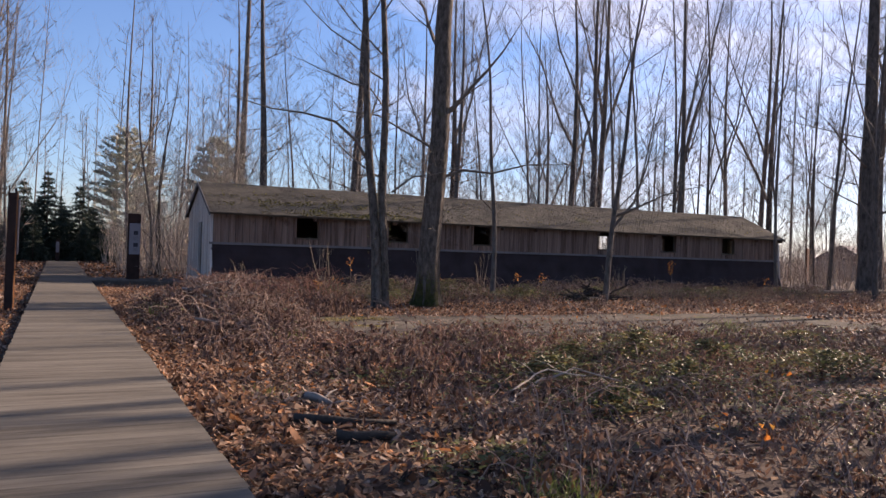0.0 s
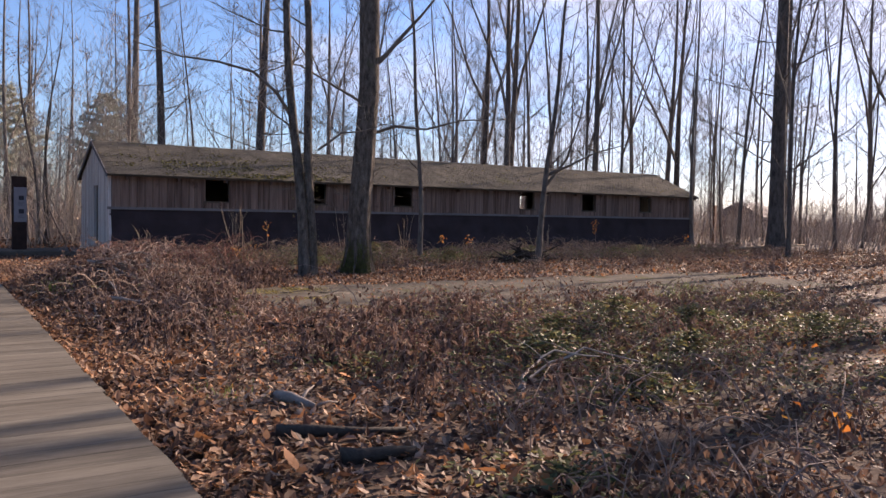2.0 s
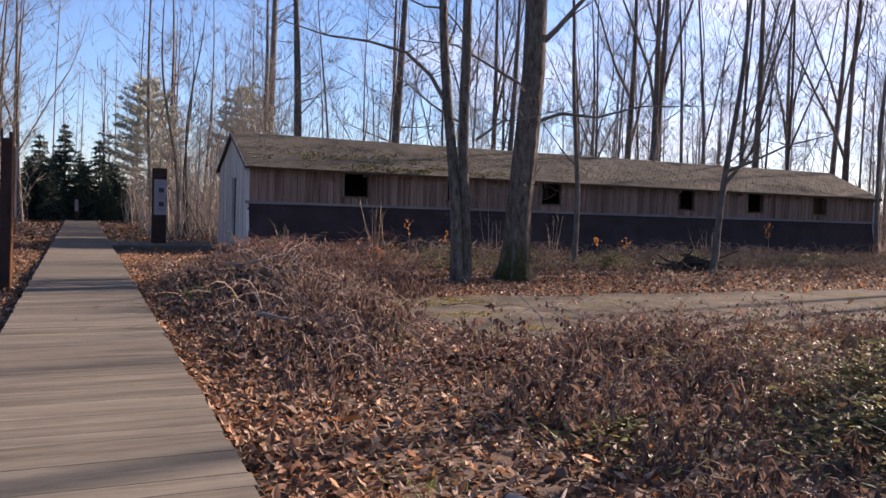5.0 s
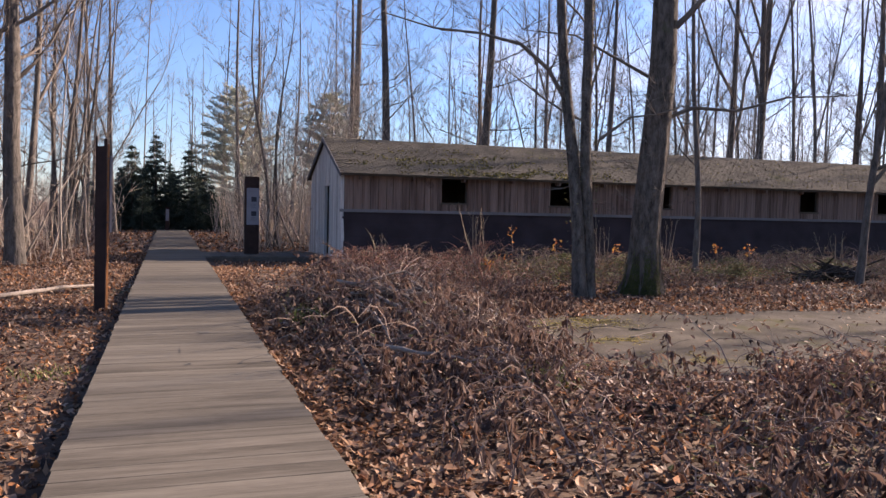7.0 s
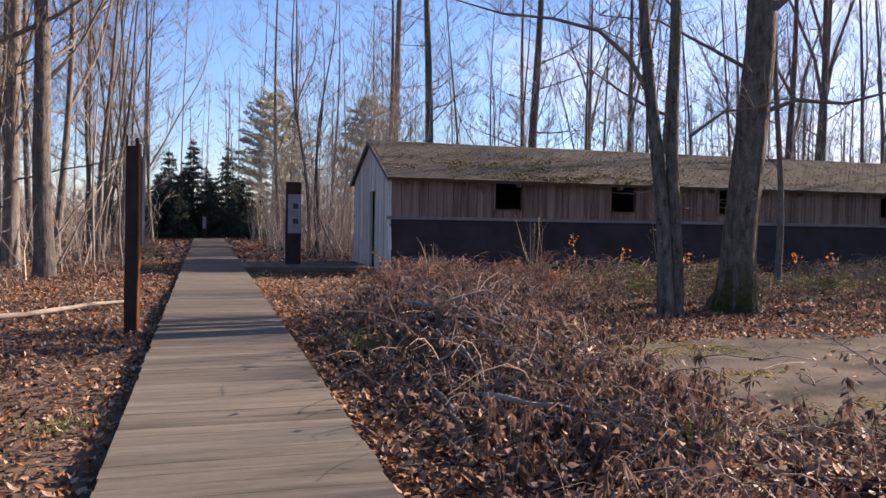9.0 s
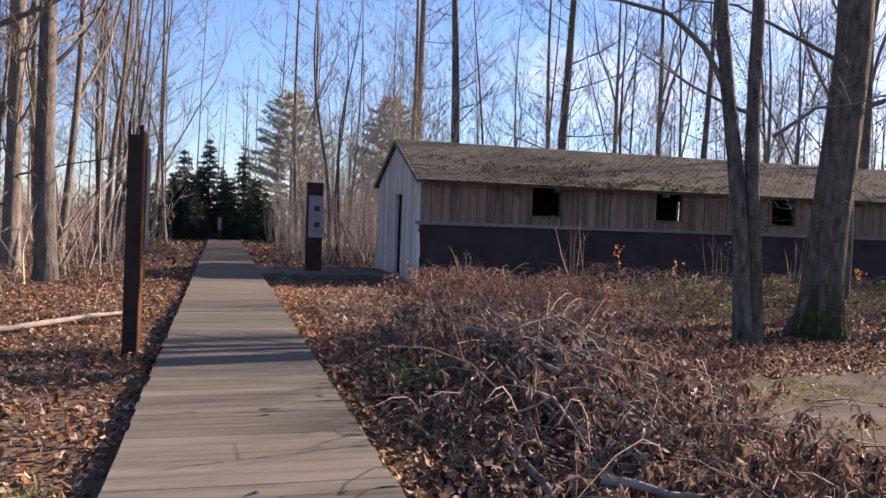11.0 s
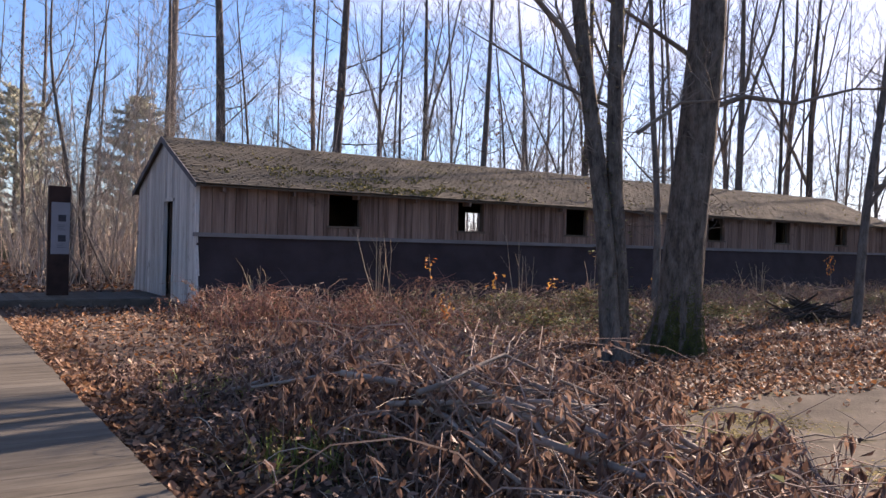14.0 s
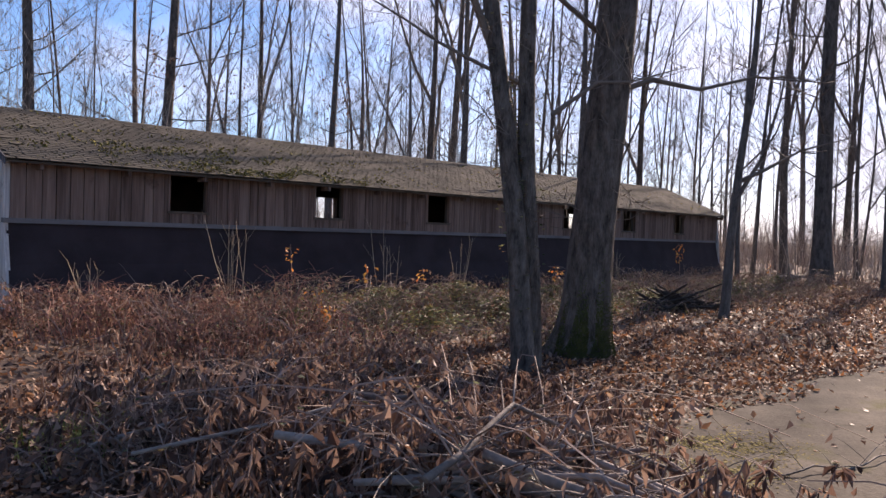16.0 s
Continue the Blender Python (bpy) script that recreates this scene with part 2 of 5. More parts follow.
# ---- helpers of this scene ----
class Shape:
    """Vertices and faces, gathered into one mesh."""

    def __init__(self):
        self.v, self.f = [], []

    def box(self, x0, y0, z0, x1, y1, z1):
        n = len(self.v)
        self.v += [(x0, y0, z0), (x1, y0, z0), (x1, y1, z0), (x0, y1, z0), (x0, y0, z1), (x1, y0, z1), (x1, y1, z1), (x0, y1, z1)]
        self.f += [(n, n + 3, n + 2, n + 1), (n + 4, n + 5, n + 6, n + 7), (n, n + 1, n + 5, n + 4), (n + 1, n + 2, n + 6, n + 5), (n + 2, n + 3, n + 7, n + 6), (n + 3, n, n + 4, n + 7)]
        return self

    def prism(self, outline, a, b):
        """A slab between the outline shifted by the vector a and by b; outline: points in space, counter-clockwise seen from b."""
        n, k = len(self.v), len(outline)
        self.v += [tuple(Vector(p) + Vector(a)) for p in outline] + [tuple(Vector(p) + Vector(b)) for p in outline]
        self.f += [tuple(range(n + k - 1, n - 1, -1)), tuple(range(n + k, n + 2 * k))]
        self.f += [(n + i, n + (i + 1) % k, n + k + (i + 1) % k, n + k + i) for i in range(k)]
        return self

    def tube(self, points, radii, sides=6):
        n, k = len(self.v), len(points)
        up = Vector((0.31, 0.17, 0.93))
        for i, p in enumerate(points):
            p = Vector(p)
            d = (Vector(points[min(i + 1, k - 1)]) - Vector(points[max(i - 1, 0)])).normalized()
            u = d.cross(up if abs(d.dot(up)) < 0.95 else Vector((1, 0, 0))).normalized()
            w = d.cross(u)
            for s in range(sides):
                a = 2 * math.pi * s / sides
                self.v.append(tuple(p + (u * math.cos(a) + w * math.sin(a)) * radii[i]))
        for i in range(k - 1):
            for s in range(sides):
                a, b = n + i * sides + s, n + i * sides + (s + 1) % sides
                self.f.append((a, b, b + sides, a + sides))
        self.f.append(tuple(range(n + sides - 1, n - 1, -1)))
        self.f.append(tuple(range(n + (k - 1) * sides, n + k * sides)))
        return self

    def leaf(self, p, d, side, length, width, fold=0.25):
        """A leaf of six corners, folded along its middle."""
        n = len(self.v)
        up = d.cross(side) * (fold * width)
        a, b, c = p, p + d * (0.5 * length), p + d * length
        self.v += [tuple(a), tuple(b + side * (0.5 * width) + up), tuple(c), tuple(b - side * (0.5 * width) + up), tuple(b)]
        self.f += [(n, n + 1, n + 4), (n + 1, n + 2, n + 4), (n + 2, n + 3, n + 4), (n + 3, n, n + 4)]
        return self

    def quad(self, a, b, c, d):
        n = len(self.v)
        self.v += [tuple(a), tuple(b), tuple(c), tuple(d)]
        self.f.append((n, n + 1, n + 2, n + 3))
        return self

    def mesh(self, name, mat, smooth=False):
        me = bpy.data.meshes.new(name)
        me.from_pydata(self.v, [], self.f)
        me.materials.append(mat)
        if smooth:
            me.polygons.foreach_set("use_smooth", [True] * len(me.polygons))
        me.update()
        return me


def thing(name, label, category, group="", kind="", at=None, shape=None, mat=None, smooth=False):
    ob = new(name, shape.mesh(name, mat, smooth) if shape else None)
    if at is not None:
        ob.matrix_world = at
    return tagged(ob, label, category, group, kind)


def part(name, shape, mat, parent, label="", smooth=False, kind="", data=None, at=None):
    ob = new(name, data or shape.mesh(name, mat, smooth))
    ob.parent = parent
    if at is not None:
        ob.matrix_basis = at
    return tagged(ob, label, kind=kind) if label or kind else ob


def bevelled(x, y, z, edge=0.006):
    """A box of that size round its origin, its upper and lower edges taken off."""
    s = Shape()
    bm = bmesh.new()
    bmesh.ops.create_cube(bm, size=1.0)
    bmesh.ops.scale(bm, vec=(x, y, z), verts=bm.verts)
    bmesh.ops.bevel(bm, geom=bm.edges[:], offset=edge, segments=1, affect="EDGES")
    bm.verts.index_update()
    s.v = [tuple(v.co) for v in bm.verts]
    s.f = [tuple(v.index for v in f.verts) for f in bm.faces]
    bm.free()
    return s


rng = random.Random(11)


def ground_z(x, y):
    """The forest floor: nearly flat, a little lower beside the boardwalk, with a low bank."""
    n = noise.noise((x * 0.25, y * 0.25, 0.0)) * 0.06 + noise.noise((x * 0.9, y * 0.9, 3.0)) * 0.035
    bank = 0.26 * math.exp(-((x - 2.5) / 0.8) ** 2 - ((y - 13.5) / 3.2) ** 2)
    slab_flat = 1.0 if (3.7 < x < 18 and 8.8 < y < 15.2) else 0.0
    z = -0.13 + n * (0.3 if slab_flat else 1.0) + (0 if slab_flat else bank)
    if abs(x) < 1.0:
        z = min(z, -0.12)
    return z


# ---- ground ----
def build_ground():
    near = [-3000, -700, -250, -120, -60, -40]
    xs = near + [-30 + 0.6 * i for i in range(117)] + [45, 55, 70, 100, 160, 300, 800, 3000]
    ys = near + [-30 + 0.6 * i for i in range(133)] + [55, 62, 70, 85, 110, 160, 300, 800, 3000]
    s = Shape()
    s.v = [(x, y, ground_z(x, y)) for y in ys for x in xs]
    w = len(xs)
    s.f = [(j * w + i, j * w + i + 1, (j + 1) * w + i + 1, (j + 1) * w + i) for j in range(len(ys) - 1) for i in range(w - 1)]
    return thing("ground", "brown forest soil under fallen leaves", "ground", kind="structure", shape=s, mat=M_SOIL, smooth=True)


build_ground()

# a worn concrete floor left from a hut that is gone
slab_shape = Shape()
outline = []
for i in range(60):
    t = i / 60 * 4
    k, u = int(t), t - int(t)
    x0, x1, y0, y1 = 3.85, 17.5, 9.9, 14.45
    px, py = [(x0 + (x1 - x0) * u, y0), (x1, y0 + (y1 - y0) * u), (x1 - (x1 - x0) * u, y1), (x0, y1 - (y1 - y0) * u)][k]
    outline.append((px + rng.uniform(-0.07, 0.07), py + rng.uniform(-0.07, 0.07), 0.0))
slab_shape.prism(outline, (0, 0, -0.35), (0, 0, -0.10))
thing("concrete_slab", "worn grey-brown concrete floor slab with moss and litter", "slab", kind="structure", shape=slab_shape, mat=M_SLAB)

# ---- the barrack ----
X0, X1, YF, YR, YB = 4.42, 31.25, 26.0, 28.46, 30.92
Z_LEDGE, Z_EAVE, Z_RIDGE, GROUND = 1.32, 2.39, 3.57, -0.14
WINDOWS = (7.38, 10.9, 14.5, 20.5, 24.0, 27.6)
WIN_W, WIN_Z0, WIN_Z1 = 0.8, 1.63, 2.33
FLARE = 0.42
barrack = thing("barrack", "long weathered timber barrack with tarred base and mossy roof", "barrack")


def wall_shell(y_in, y_out):
    """The timber behind the boards of a long side, with its window openings."""
    s = Shape()
    a, b = min(y_in, y_out), max(y_in, y_out)
    s.box(X0 + 0.04, a, GROUND, X1 - 0.04, b, WIN_Z0)
    s.box(X0 + 0.04, a, WIN_Z1, X1 - 0.04, b, Z_EAVE + 0.1)
    edges = [X0 + 0.04] + [e for w in WINDOWS for e in (w, w + WIN_W)] + [X1 - 0.04]
    for i in range(0, len(edges), 2):
        s.box(edges[i], a, WIN_Z0, edges[i + 1], b, WIN_Z1)
    return s


part("front_frame", wall_shell(YF + 0.05, YF + 0.14), M_INSIDE, barrack)
part("back_frame", wall_shell(YB - 0.14, YB - 0.05), M_INSIDE, barrack)
part("earth_floor", Shape().box(X0, YF - 0.3, GROUND - 0.1, X1, YB + 0.3, GROUND + 0.05), M_SOIL, barrack)


def skirt(y, sign):
    """The tarred base, which spreads towards the ground."""
    prof = [(0.0, Z_LEDGE), (0.05, 1.0), (0.14, 0.6), (0.28, 0.2), (FLARE, GROUND - 0.25), (-0.05, GROUND - 0.25), (-0.05, Z_LEDGE)]
    s = Shape()
    pts = [(0, y - sign * a, z) for a, z in prof]
    if sign < 0:
        pts.reverse()
    s.prism(pts, (X0 + 0.02, 0, 0), (X1 - 0.02, 0, 0))
    return s


part("front_base", skirt(YF, 1), M_TAR, barrack, "dark tarred base wall spreading to the ground")
part("back_base", skirt(YB, -1), M_TAR, barrack)
part("front_ledge", Shape().box(X0 - 0.05, YF - 0.06, Z_LEDGE - 0.01, X1 + 0.05, YF + 0.03, Z_LEDGE + 0.075), M_TRIM, barrack, "pale grey ledge board")
part("back_ledge", Shape().box(X0 - 0.05, YB - 0.03, Z_LEDGE - 0.01, X1 + 0.05, YB + 0.06, Z_LEDGE + 0.075), M_TRIM, barrack)


def gable(x, sign, door):
    """An end wall of upright boards, with a door opening."""
    x_in = x - sign * 0.05
    y = YF - FLARE
    while y < YB + FLARE - 0.05:
        w = rng.uniform(0.17, 0.24)
        w = min(w, YB + FLARE - y)
        if door and y < 27.62 < y + w:
            w = 27.62 - y
        if door and y < 28.38 < y + w:
            w = 28.38 - y
        a, b = y + 0.006, y + w - 0.006

        def low(q):
            d = max(YF - q, q - YB, 0.0)
            return GROUND - 0.12, (Z_LEDGE if d == 0 else max(GROUND, GROUND + (Z_LEDGE - GROUND) * (1 - (d / FLARE)) ** 1.7))

        def top(q):
            if q < YF - 0.002 or q > YB + 0.002:
                return low(q)[1]
            return Z_RIDGE - 0.04 - abs(q - YR) * (Z_RIDGE - Z_EAVE) / (YR - 25.71)

        z0 = 2.08 if door and 27.61 < (a + b) / 2 < 28.39 else GROUND - 0.12 + rng.uniform(0, 0.05)
        out = rng.uniform(0.0, 0.008)
        pts = [(0, a, z0), (0, b, z0), (0, b, max(top(b), z0 + 0.01))]
        if a < YR < b:
            pts.append((0, YR, top(YR)))
        pts.append((0, a, max(top(a), z0 + 0.01)))
        if sign < 0:
            pts = [pts[0]] + pts[:0:-1]
        s = Shape().prism(pts, (x_in, 0, 0), (x + sign * (0.02 + out), 0, 0))
        part("gable_board", s, M_GREYBOARD, barrack)
        y += w


gable(X0, -1, True)
gable(X1, 1, False)
door_frame = Shape().box(X0 - 0.045, 27.55, GROUND, X0 + 0.03, 27.62, 2.15).box(X0 - 0.045, 28.38, GROUND, X0 + 0.03, 28.45, 2.15).box(X0 - 0.045, 27.55, 2.08, X0 + 0.03, 28.45, 2.15)
part("door_frame", door_frame, M_GREYBOARD, barrack)
part("door_leaf", Shape().box(X0 + 0.1, 28.36, GROUND + 0.06, X0 + 0.86, 28.4, 2.06), M_INSIDE, barrack, "dark plank door standing open inwards")
part("door_plate", Shape().box(X0 - 0.035, 28.5, 1.42, X0 - 0.028, 28.56, 1.55), M_PANEL, barrack, "small pale plate beside the door")
part("corner_post", Shape().box(X0 - 0.035, YF - 0.03, Z_LEDGE + 0.05, X0 + 0.06, YF + 0.03, Z_EAVE + 0.12), M_GREYBOARD, barrack)

# upright boards of the long sides
for y, sign, mat in ((YF, 1, M_BROWNBOARD), (YB, -1, M_BROWNBOARD)):
    x = X0 + 0.065
    while x < X1 - 0.02:
        w = min(rng.uniform(0.17, 0.27), X1 - x)
        for wx in WINDOWS:
            for e in (wx, wx + WIN_W):
                if x < e - 0.03 and x + w > e:
                    w = e - x
                elif x < e < x + w + 0.05 and e - x > 0.05:
                    w = e - x
        mid = x + w / 2
        out = 0.012 + rng.uniform(0, 0.012)
        spans = [(Z_LEDGE + 0.06, Z_EAVE + 0.1)]
        if any(wx - 0.01 < mid < wx + WIN_W + 0.01 for wx in WINDOWS):
            spans = [(Z_LEDGE + 0.06, WIN_Z0)]
        for z0, z1 in spans:
            s = Shape()
            if sign > 0:
                s.box(x + 0.007, y - out, z0, x + w - 0.007, y + 0.05, z1)
            else:
                s.box(x + 0.004, y - 0.05, z0, x + w - 0.004, y + out, z1)
            if sign > 0:
                part("wall_board", s, mat, barrack)
            else:
                part("back_board", s, mat, barrack)
        x += w

for wx in WINDOWS:
    for y, sg in ((YF, 1), (YB, -1)):
        win = part("window", Shape().box(wx - 0.05, y - 0.04, WIN_Z0 - 0.05, wx + WIN_W + 0.05, y + 0.05, WIN_Z0), M_INSIDE, barrack, "glassless window opening with a dark wooden sill")
        part("jamb", Shape().box(wx - 0.045, y - 0.035, WIN_Z0, wx, y + 0.06, WIN_Z1 + 0.05), M_BROWNBOARD, win)
        part("jamb", Shape().box(wx + WIN_W, y - 0.035, WIN_Z0, wx + WIN_W + 0.045, y + 0.06, WIN_Z1 + 0.05), M_BROWNBOARD, win)

# roof: two slopes, rafters, verges, shingles
PITCH = math.atan2(Z_RIDGE - Z_EAVE, YR - 25.71)
SLOPE = (YR - 25.71) / math.cos(PITCH)
roof = part("roof", Shape().prism([(0, 25.73, Z_EAVE - 0.02), (0, YR, Z_RIDGE - 0.02), (0, 2 * YR - 25.73, Z_EAVE - 0.02), (0, 2 * YR - 25.73, Z_EAVE - 0.06), (0, YR, Z_RIDGE - 0.07), (0, 25.73, Z_EAVE - 0.06)][::-1], (X0 - 0.10, 0, 0), (X1 + 0.10, 0, 0)), M_INSIDE, barrack, "low roof of mossy brown shingles")
for xv in (X0 - 0.125, X1 + 0.10):
    for sg in (-1, 1):
        y_low = YR + sg * (YR - 25.68)
        pts = [(0, y_low, Z_EAVE - 0.10), (0, y_low, Z_EAVE + 0.02), (0, YR, Z_RIDGE + 0.02), (0, YR, Z_RIDGE - 0.12)]
        if sg > 0:
            pts.reverse()
        part("verge_board", Shape().prism(pts[::-1], (xv, 0, 0), (xv + 0.025, 0, 0)), M_DARKTRIM, roof)
for i in range(18):
    xr = X0 + 0.5 + i * 1.55
    part("rafter_end", Shape().box(xr - 0.03, 25.76, Z_EAVE - 0.15, xr + 0.03, YF + 0.05, Z_EAVE - 0.055), M_BROWNBOARD, roof)

# ---- boardwalk ----
HALF, PLANK, GAP = 0.76, 0.198, 0.003
boardwalk = thing("boardwalk", "weathered grey timber boardwalk over the forest floor", "boardwalk", kind="structure")
for xb in (-0.66, 0.0, 0.66):
    part("joist", Shape().box(xb - 0.05, -8, -0.17, xb + 0.05, 49.5, -0.032), M_JOIST, boardwalk)
for xb in (-HALF + 0.005, HALF - 0.045):
    part("edge_beam", Shape().box(xb, -8, -0.15, xb + 0.04, 49.5, -0.034), M_JOIST, boardwalk)
side_walk = thing("side_boardwalk", "short grey timber boardwalk leading to the barrack door", "boardwalk", kind="structure")
part("edge_beam", Shape().box(HALF + 0.02, 26.72, -0.17, 4.15, 26.78, -0.035), M_JOIST, side_walk)
part("edge_beam", Shape().box(HALF + 0.02, 28.75, -0.17, 4.15, 28.81, -0.035), M_JOIST, side_walk)

# ---- signs ----
pylon = thing("sign_pylon", "dark rusted steel sign pylon with a grey panel and two pictures", "sign", at=pose(2.14, 27.95, -0.02, 0, 0, 4))
part("post", bevelled(0.42, 0.10, 2.3, 0.008), M_DARKSTEEL, pylon, at=pose(0, 0, 1.15))
panel = part("panel", bevelled(0.36, 0.012, 1.08, 0.003), M_PANEL, pylon, "pale grey information panel", at=pose(0.02, -0.058, 1.42))
for zp in (0.21, -0.21):
    part("picture", bevelled(0.15, 0.006, 0.14, 0.001), M_PICTURE, panel, at=pose(0.03, -0.009, zp))
for i in range(7):
    part("text_line", bevelled(0.17 - 0.03 * (i % 3), 0.003, 0.012, 0.0005), M_LINES, panel, at=pose(0.02 - 0.012 * (i % 3), -0.008, 0.07 - 0.035 * i if i < 4 else -0.33 - 0.035 * (i - 4)))

edge_pylon = thing("sign_pylon", "rusted steel sign pylon seen beside the boardwalk, notched at the top", "sign", at=pose(-1.10, 16.06, -0.2, 0, 0.6, -8))
s = Shape().box(-0.075, -0.02, 0, 0.075, 0.02, 2.42).box(0.035, -0.02, 2.42, 0.075, 0.02, 2.52).box(-0.075, -0.02, 2.42, -0.055, 0.02, 2.56)
# one rusted steel: shade put into the face's colour, sun into the side's
part("post", s, M_DARKSTEEL, edge_pylon)
part("side_plate", Shape().box(0.06, 0.022, 0, 0.078, 0.15, 2.46), M_SUNLIT_RUST, edge_pylon, "rusted side plate, its sunlit orange put into the colour")
part("panel", bevelled(0.014, 0.16, 1.1, 0.003), M_LINES, edge_pylon, "grey information panel", at=pose(0.09, 0.19, 1.75))
for zp in (0.9, 1.35, 1.8, 2.25):
    part("bolt", bevelled(0.012, 0.02, 0.02, 0.003), M_PICTURE, edge_pylon, at=pose(0.08, 0.03, zp))


# ---- trees ----
def way(az, el):
    return Vector((math.cos(az) * math.cos(el), math.sin(az) * math.cos(el), math.sin(el)))


def limb(crown, r, start, d, length, radius, depth, sides=5, rise=0.10, twigs=1.0):
    """A branch with its side branches, thinning outwards and turning up."""
    k = 5 if depth > 1 else (3 if depth == 1 else 2)
    pts, rad = [Vector(start)], [radius]
    v = Vector(d)
    for i in range(1, k + 1):
        v = (v + Vector((r.uniform(-1, 1), r.uniform(-1, 1), r.uniform(-0.7, 0.9))) * 0.23 + Vector((0, 0, rise))).normalized()
        pts.append(pts[-1] + v * (length / k))
        rad.append(max(radius * (1 - 0.85 * i / k), 0.0035))
    crown.tube(pts, rad, sides)
    if depth <= 0:
        return pts
    for i in range(int((6 if depth > 1 else 4) * twigs + r.random())):
        u = r.uniform(0.2, 1.0) * k
        j = min(int(u), k - 1)
        p = pts[j].lerp(pts[j + 1], u - j)
        axis = (pts[j + 1] - pts[j]).normalized()
        off = way(r.uniform(0, 6.283), r.uniform(-0.2, 0.6))
        nd = (axis * 0.75 + off * 0.75).normalized()
        limb(crown, r, p, nd, length * r.uniform(0.32, 0.55), max(rad[j] * 0.42, 0.005), depth - 1, 3, rise, twigs)
    return pts


def stem_path(r, height, lean, wob, steps=14):
    pts = []
    a, b = r.uniform(0, 9), r.uniform(0, 9)
    for i in range(steps + 1):
        u = i / steps
        q = u ** 1.15
        pts.append(Vector((lean[0] * u + wob * math.sin(a + 5 * u) * u, lean[1] * u + wob * math.sin(b + 4 * u) * u, height * q)))
    return pts


def tree_meshes(seed, height, radius, lean=(0, 0), wob=0.25, first=0.35, limbs=15, fork=0, flare=1.5, twigs=1.0, spread=0.30, sides=10, mat=M_BARK, steep=0.9, twig_mat=M_TWIG):
    r = random.Random(seed)
    trunk, crown = Shape(), Shape()
    pts = stem_path(r, height, lean, wob)
    n = len(pts) - 1
    rad = [radius * ((1 - 0.93 * (i / n)) ** 0.9) * (1 + (flare - 1) * math.exp(-pts[i].z / 0.35)) for i in range(n + 1)]
    base = [Vector((0, 0, -0.3)), Vector((0, 0, 0.15)) + pts[1] * 0.02]
    pts2, rad2 = [base[0], base[1]] + pts[1:], [rad[0] * 1.08, radius * (1 + (flare - 1) * 0.65)] + rad[1:]
    low = pts[1] * 0.35
    pts2.insert(2, Vector((low.x, low.y, 0.55)) if pts[1].z > 0.8 else low)
    rad2.insert(2, radius * (1 + (flare - 1) * 0.2))
    trunk.tube(pts2, rad2, sides)
    for i in range(limbs):
        u = first + (0.97 - first) * (i + r.random()) / limbs
        j = min(int(u ** (1 / 1.0) * n), n - 1)
        p = pts[j].lerp(pts[j + 1], u * n - j)
        left = 1 - u
        d = way(r.uniform(0, 6.283), r.uniform(steep - 0.35, steep + 0.25))
        limb(crown, r, p, d, height * (0.06 + spread * left ** 0.8) * r.uniform(0.5, 1.2), max(rad[j] * r.uniform(0.08, 0.20), 0.008), 2, 4, 0.05 + 0.1 * steep, twigs * 1.1)
    a0 = r.uniform(0, 6.283)
    for k in range(fork):
        # a second leader rising beside the first
        j = min(int(n * (first + 0.18 + 0.10 * k)), n - 2)
        limb(crown, r, pts[j], way(a0 + k * 2.4, 1.12), height * (0.55 - 0.08 * k), rad[j] * 0.62, 2, 7, 0.22, twigs * 1.4)
    return trunk.mesh("trunk", mat, True), crown.mesh("crown", twig_mat, False)


def plant(meshes, x, y, label, scale=1.0, turn=None, group="", category="tree"):
    t = thing("tree", label, category, group, at=pose(x, y, ground_z(x, y), 0, 0, rng.uniform(0, 360) if turn is None else turn) @ Matrix.Scale(scale, 4))
    part("trunk", None, None, t, data=meshes[0])
    part("crown", None, None, t, data=meshes[1])
    return t


straight = [tree_meshes(100 + i, 20.0 + 1.5 * i, 0.235, (0.4 * (i % 2), 0.3), 0.25, (0.13, 0.20, 0.10)[i], 34, 0, twigs=1.15, spread=0.15, steep=0.25) for i in range(3)]
forked = [tree_meshes(110 + i, 20.0 + 1.5 * i, 0.225, (0.5 * (i % 2), 0.3), 0.3, (0.15, 0.24, 0.19)[i], 22, 2 + i % 2, twigs=1.1, spread=0.2, steep=0.65) for i in range(3)]
open_crowned = [tree_meshes(120 + i, 20.0 + i, 0.24, (0.4, 0.3), 0.3, 0.25, 14, 0, twigs=0.6, spread=0.14, steep=0.5) for i in range(2)]
slim = [tree_meshes(200 + i, 16.0 + (i % 2) * 3, 0.10, (0.8 * (i % 3 - 1), 0.4), 0.35, 0.14, 20, 1 + i % 2, 1.25, 1.1, 0.2, steep=0.5) for i in range(5)]
sapling = [tree_meshes(300 + i, 6.0 + i * 0.7, 0.028, (0.9 * (i % 3 - 1), 0.3), 0.25, 0.12, 9, i % 2, 1.1, 0.85, 0.28, 6, mat=M_PALETWIG, steep=0.7, twig_mat=M_PALETWIG) for i in range(5)]
HIGH = "tall bare winter tree with grey-brown bark"
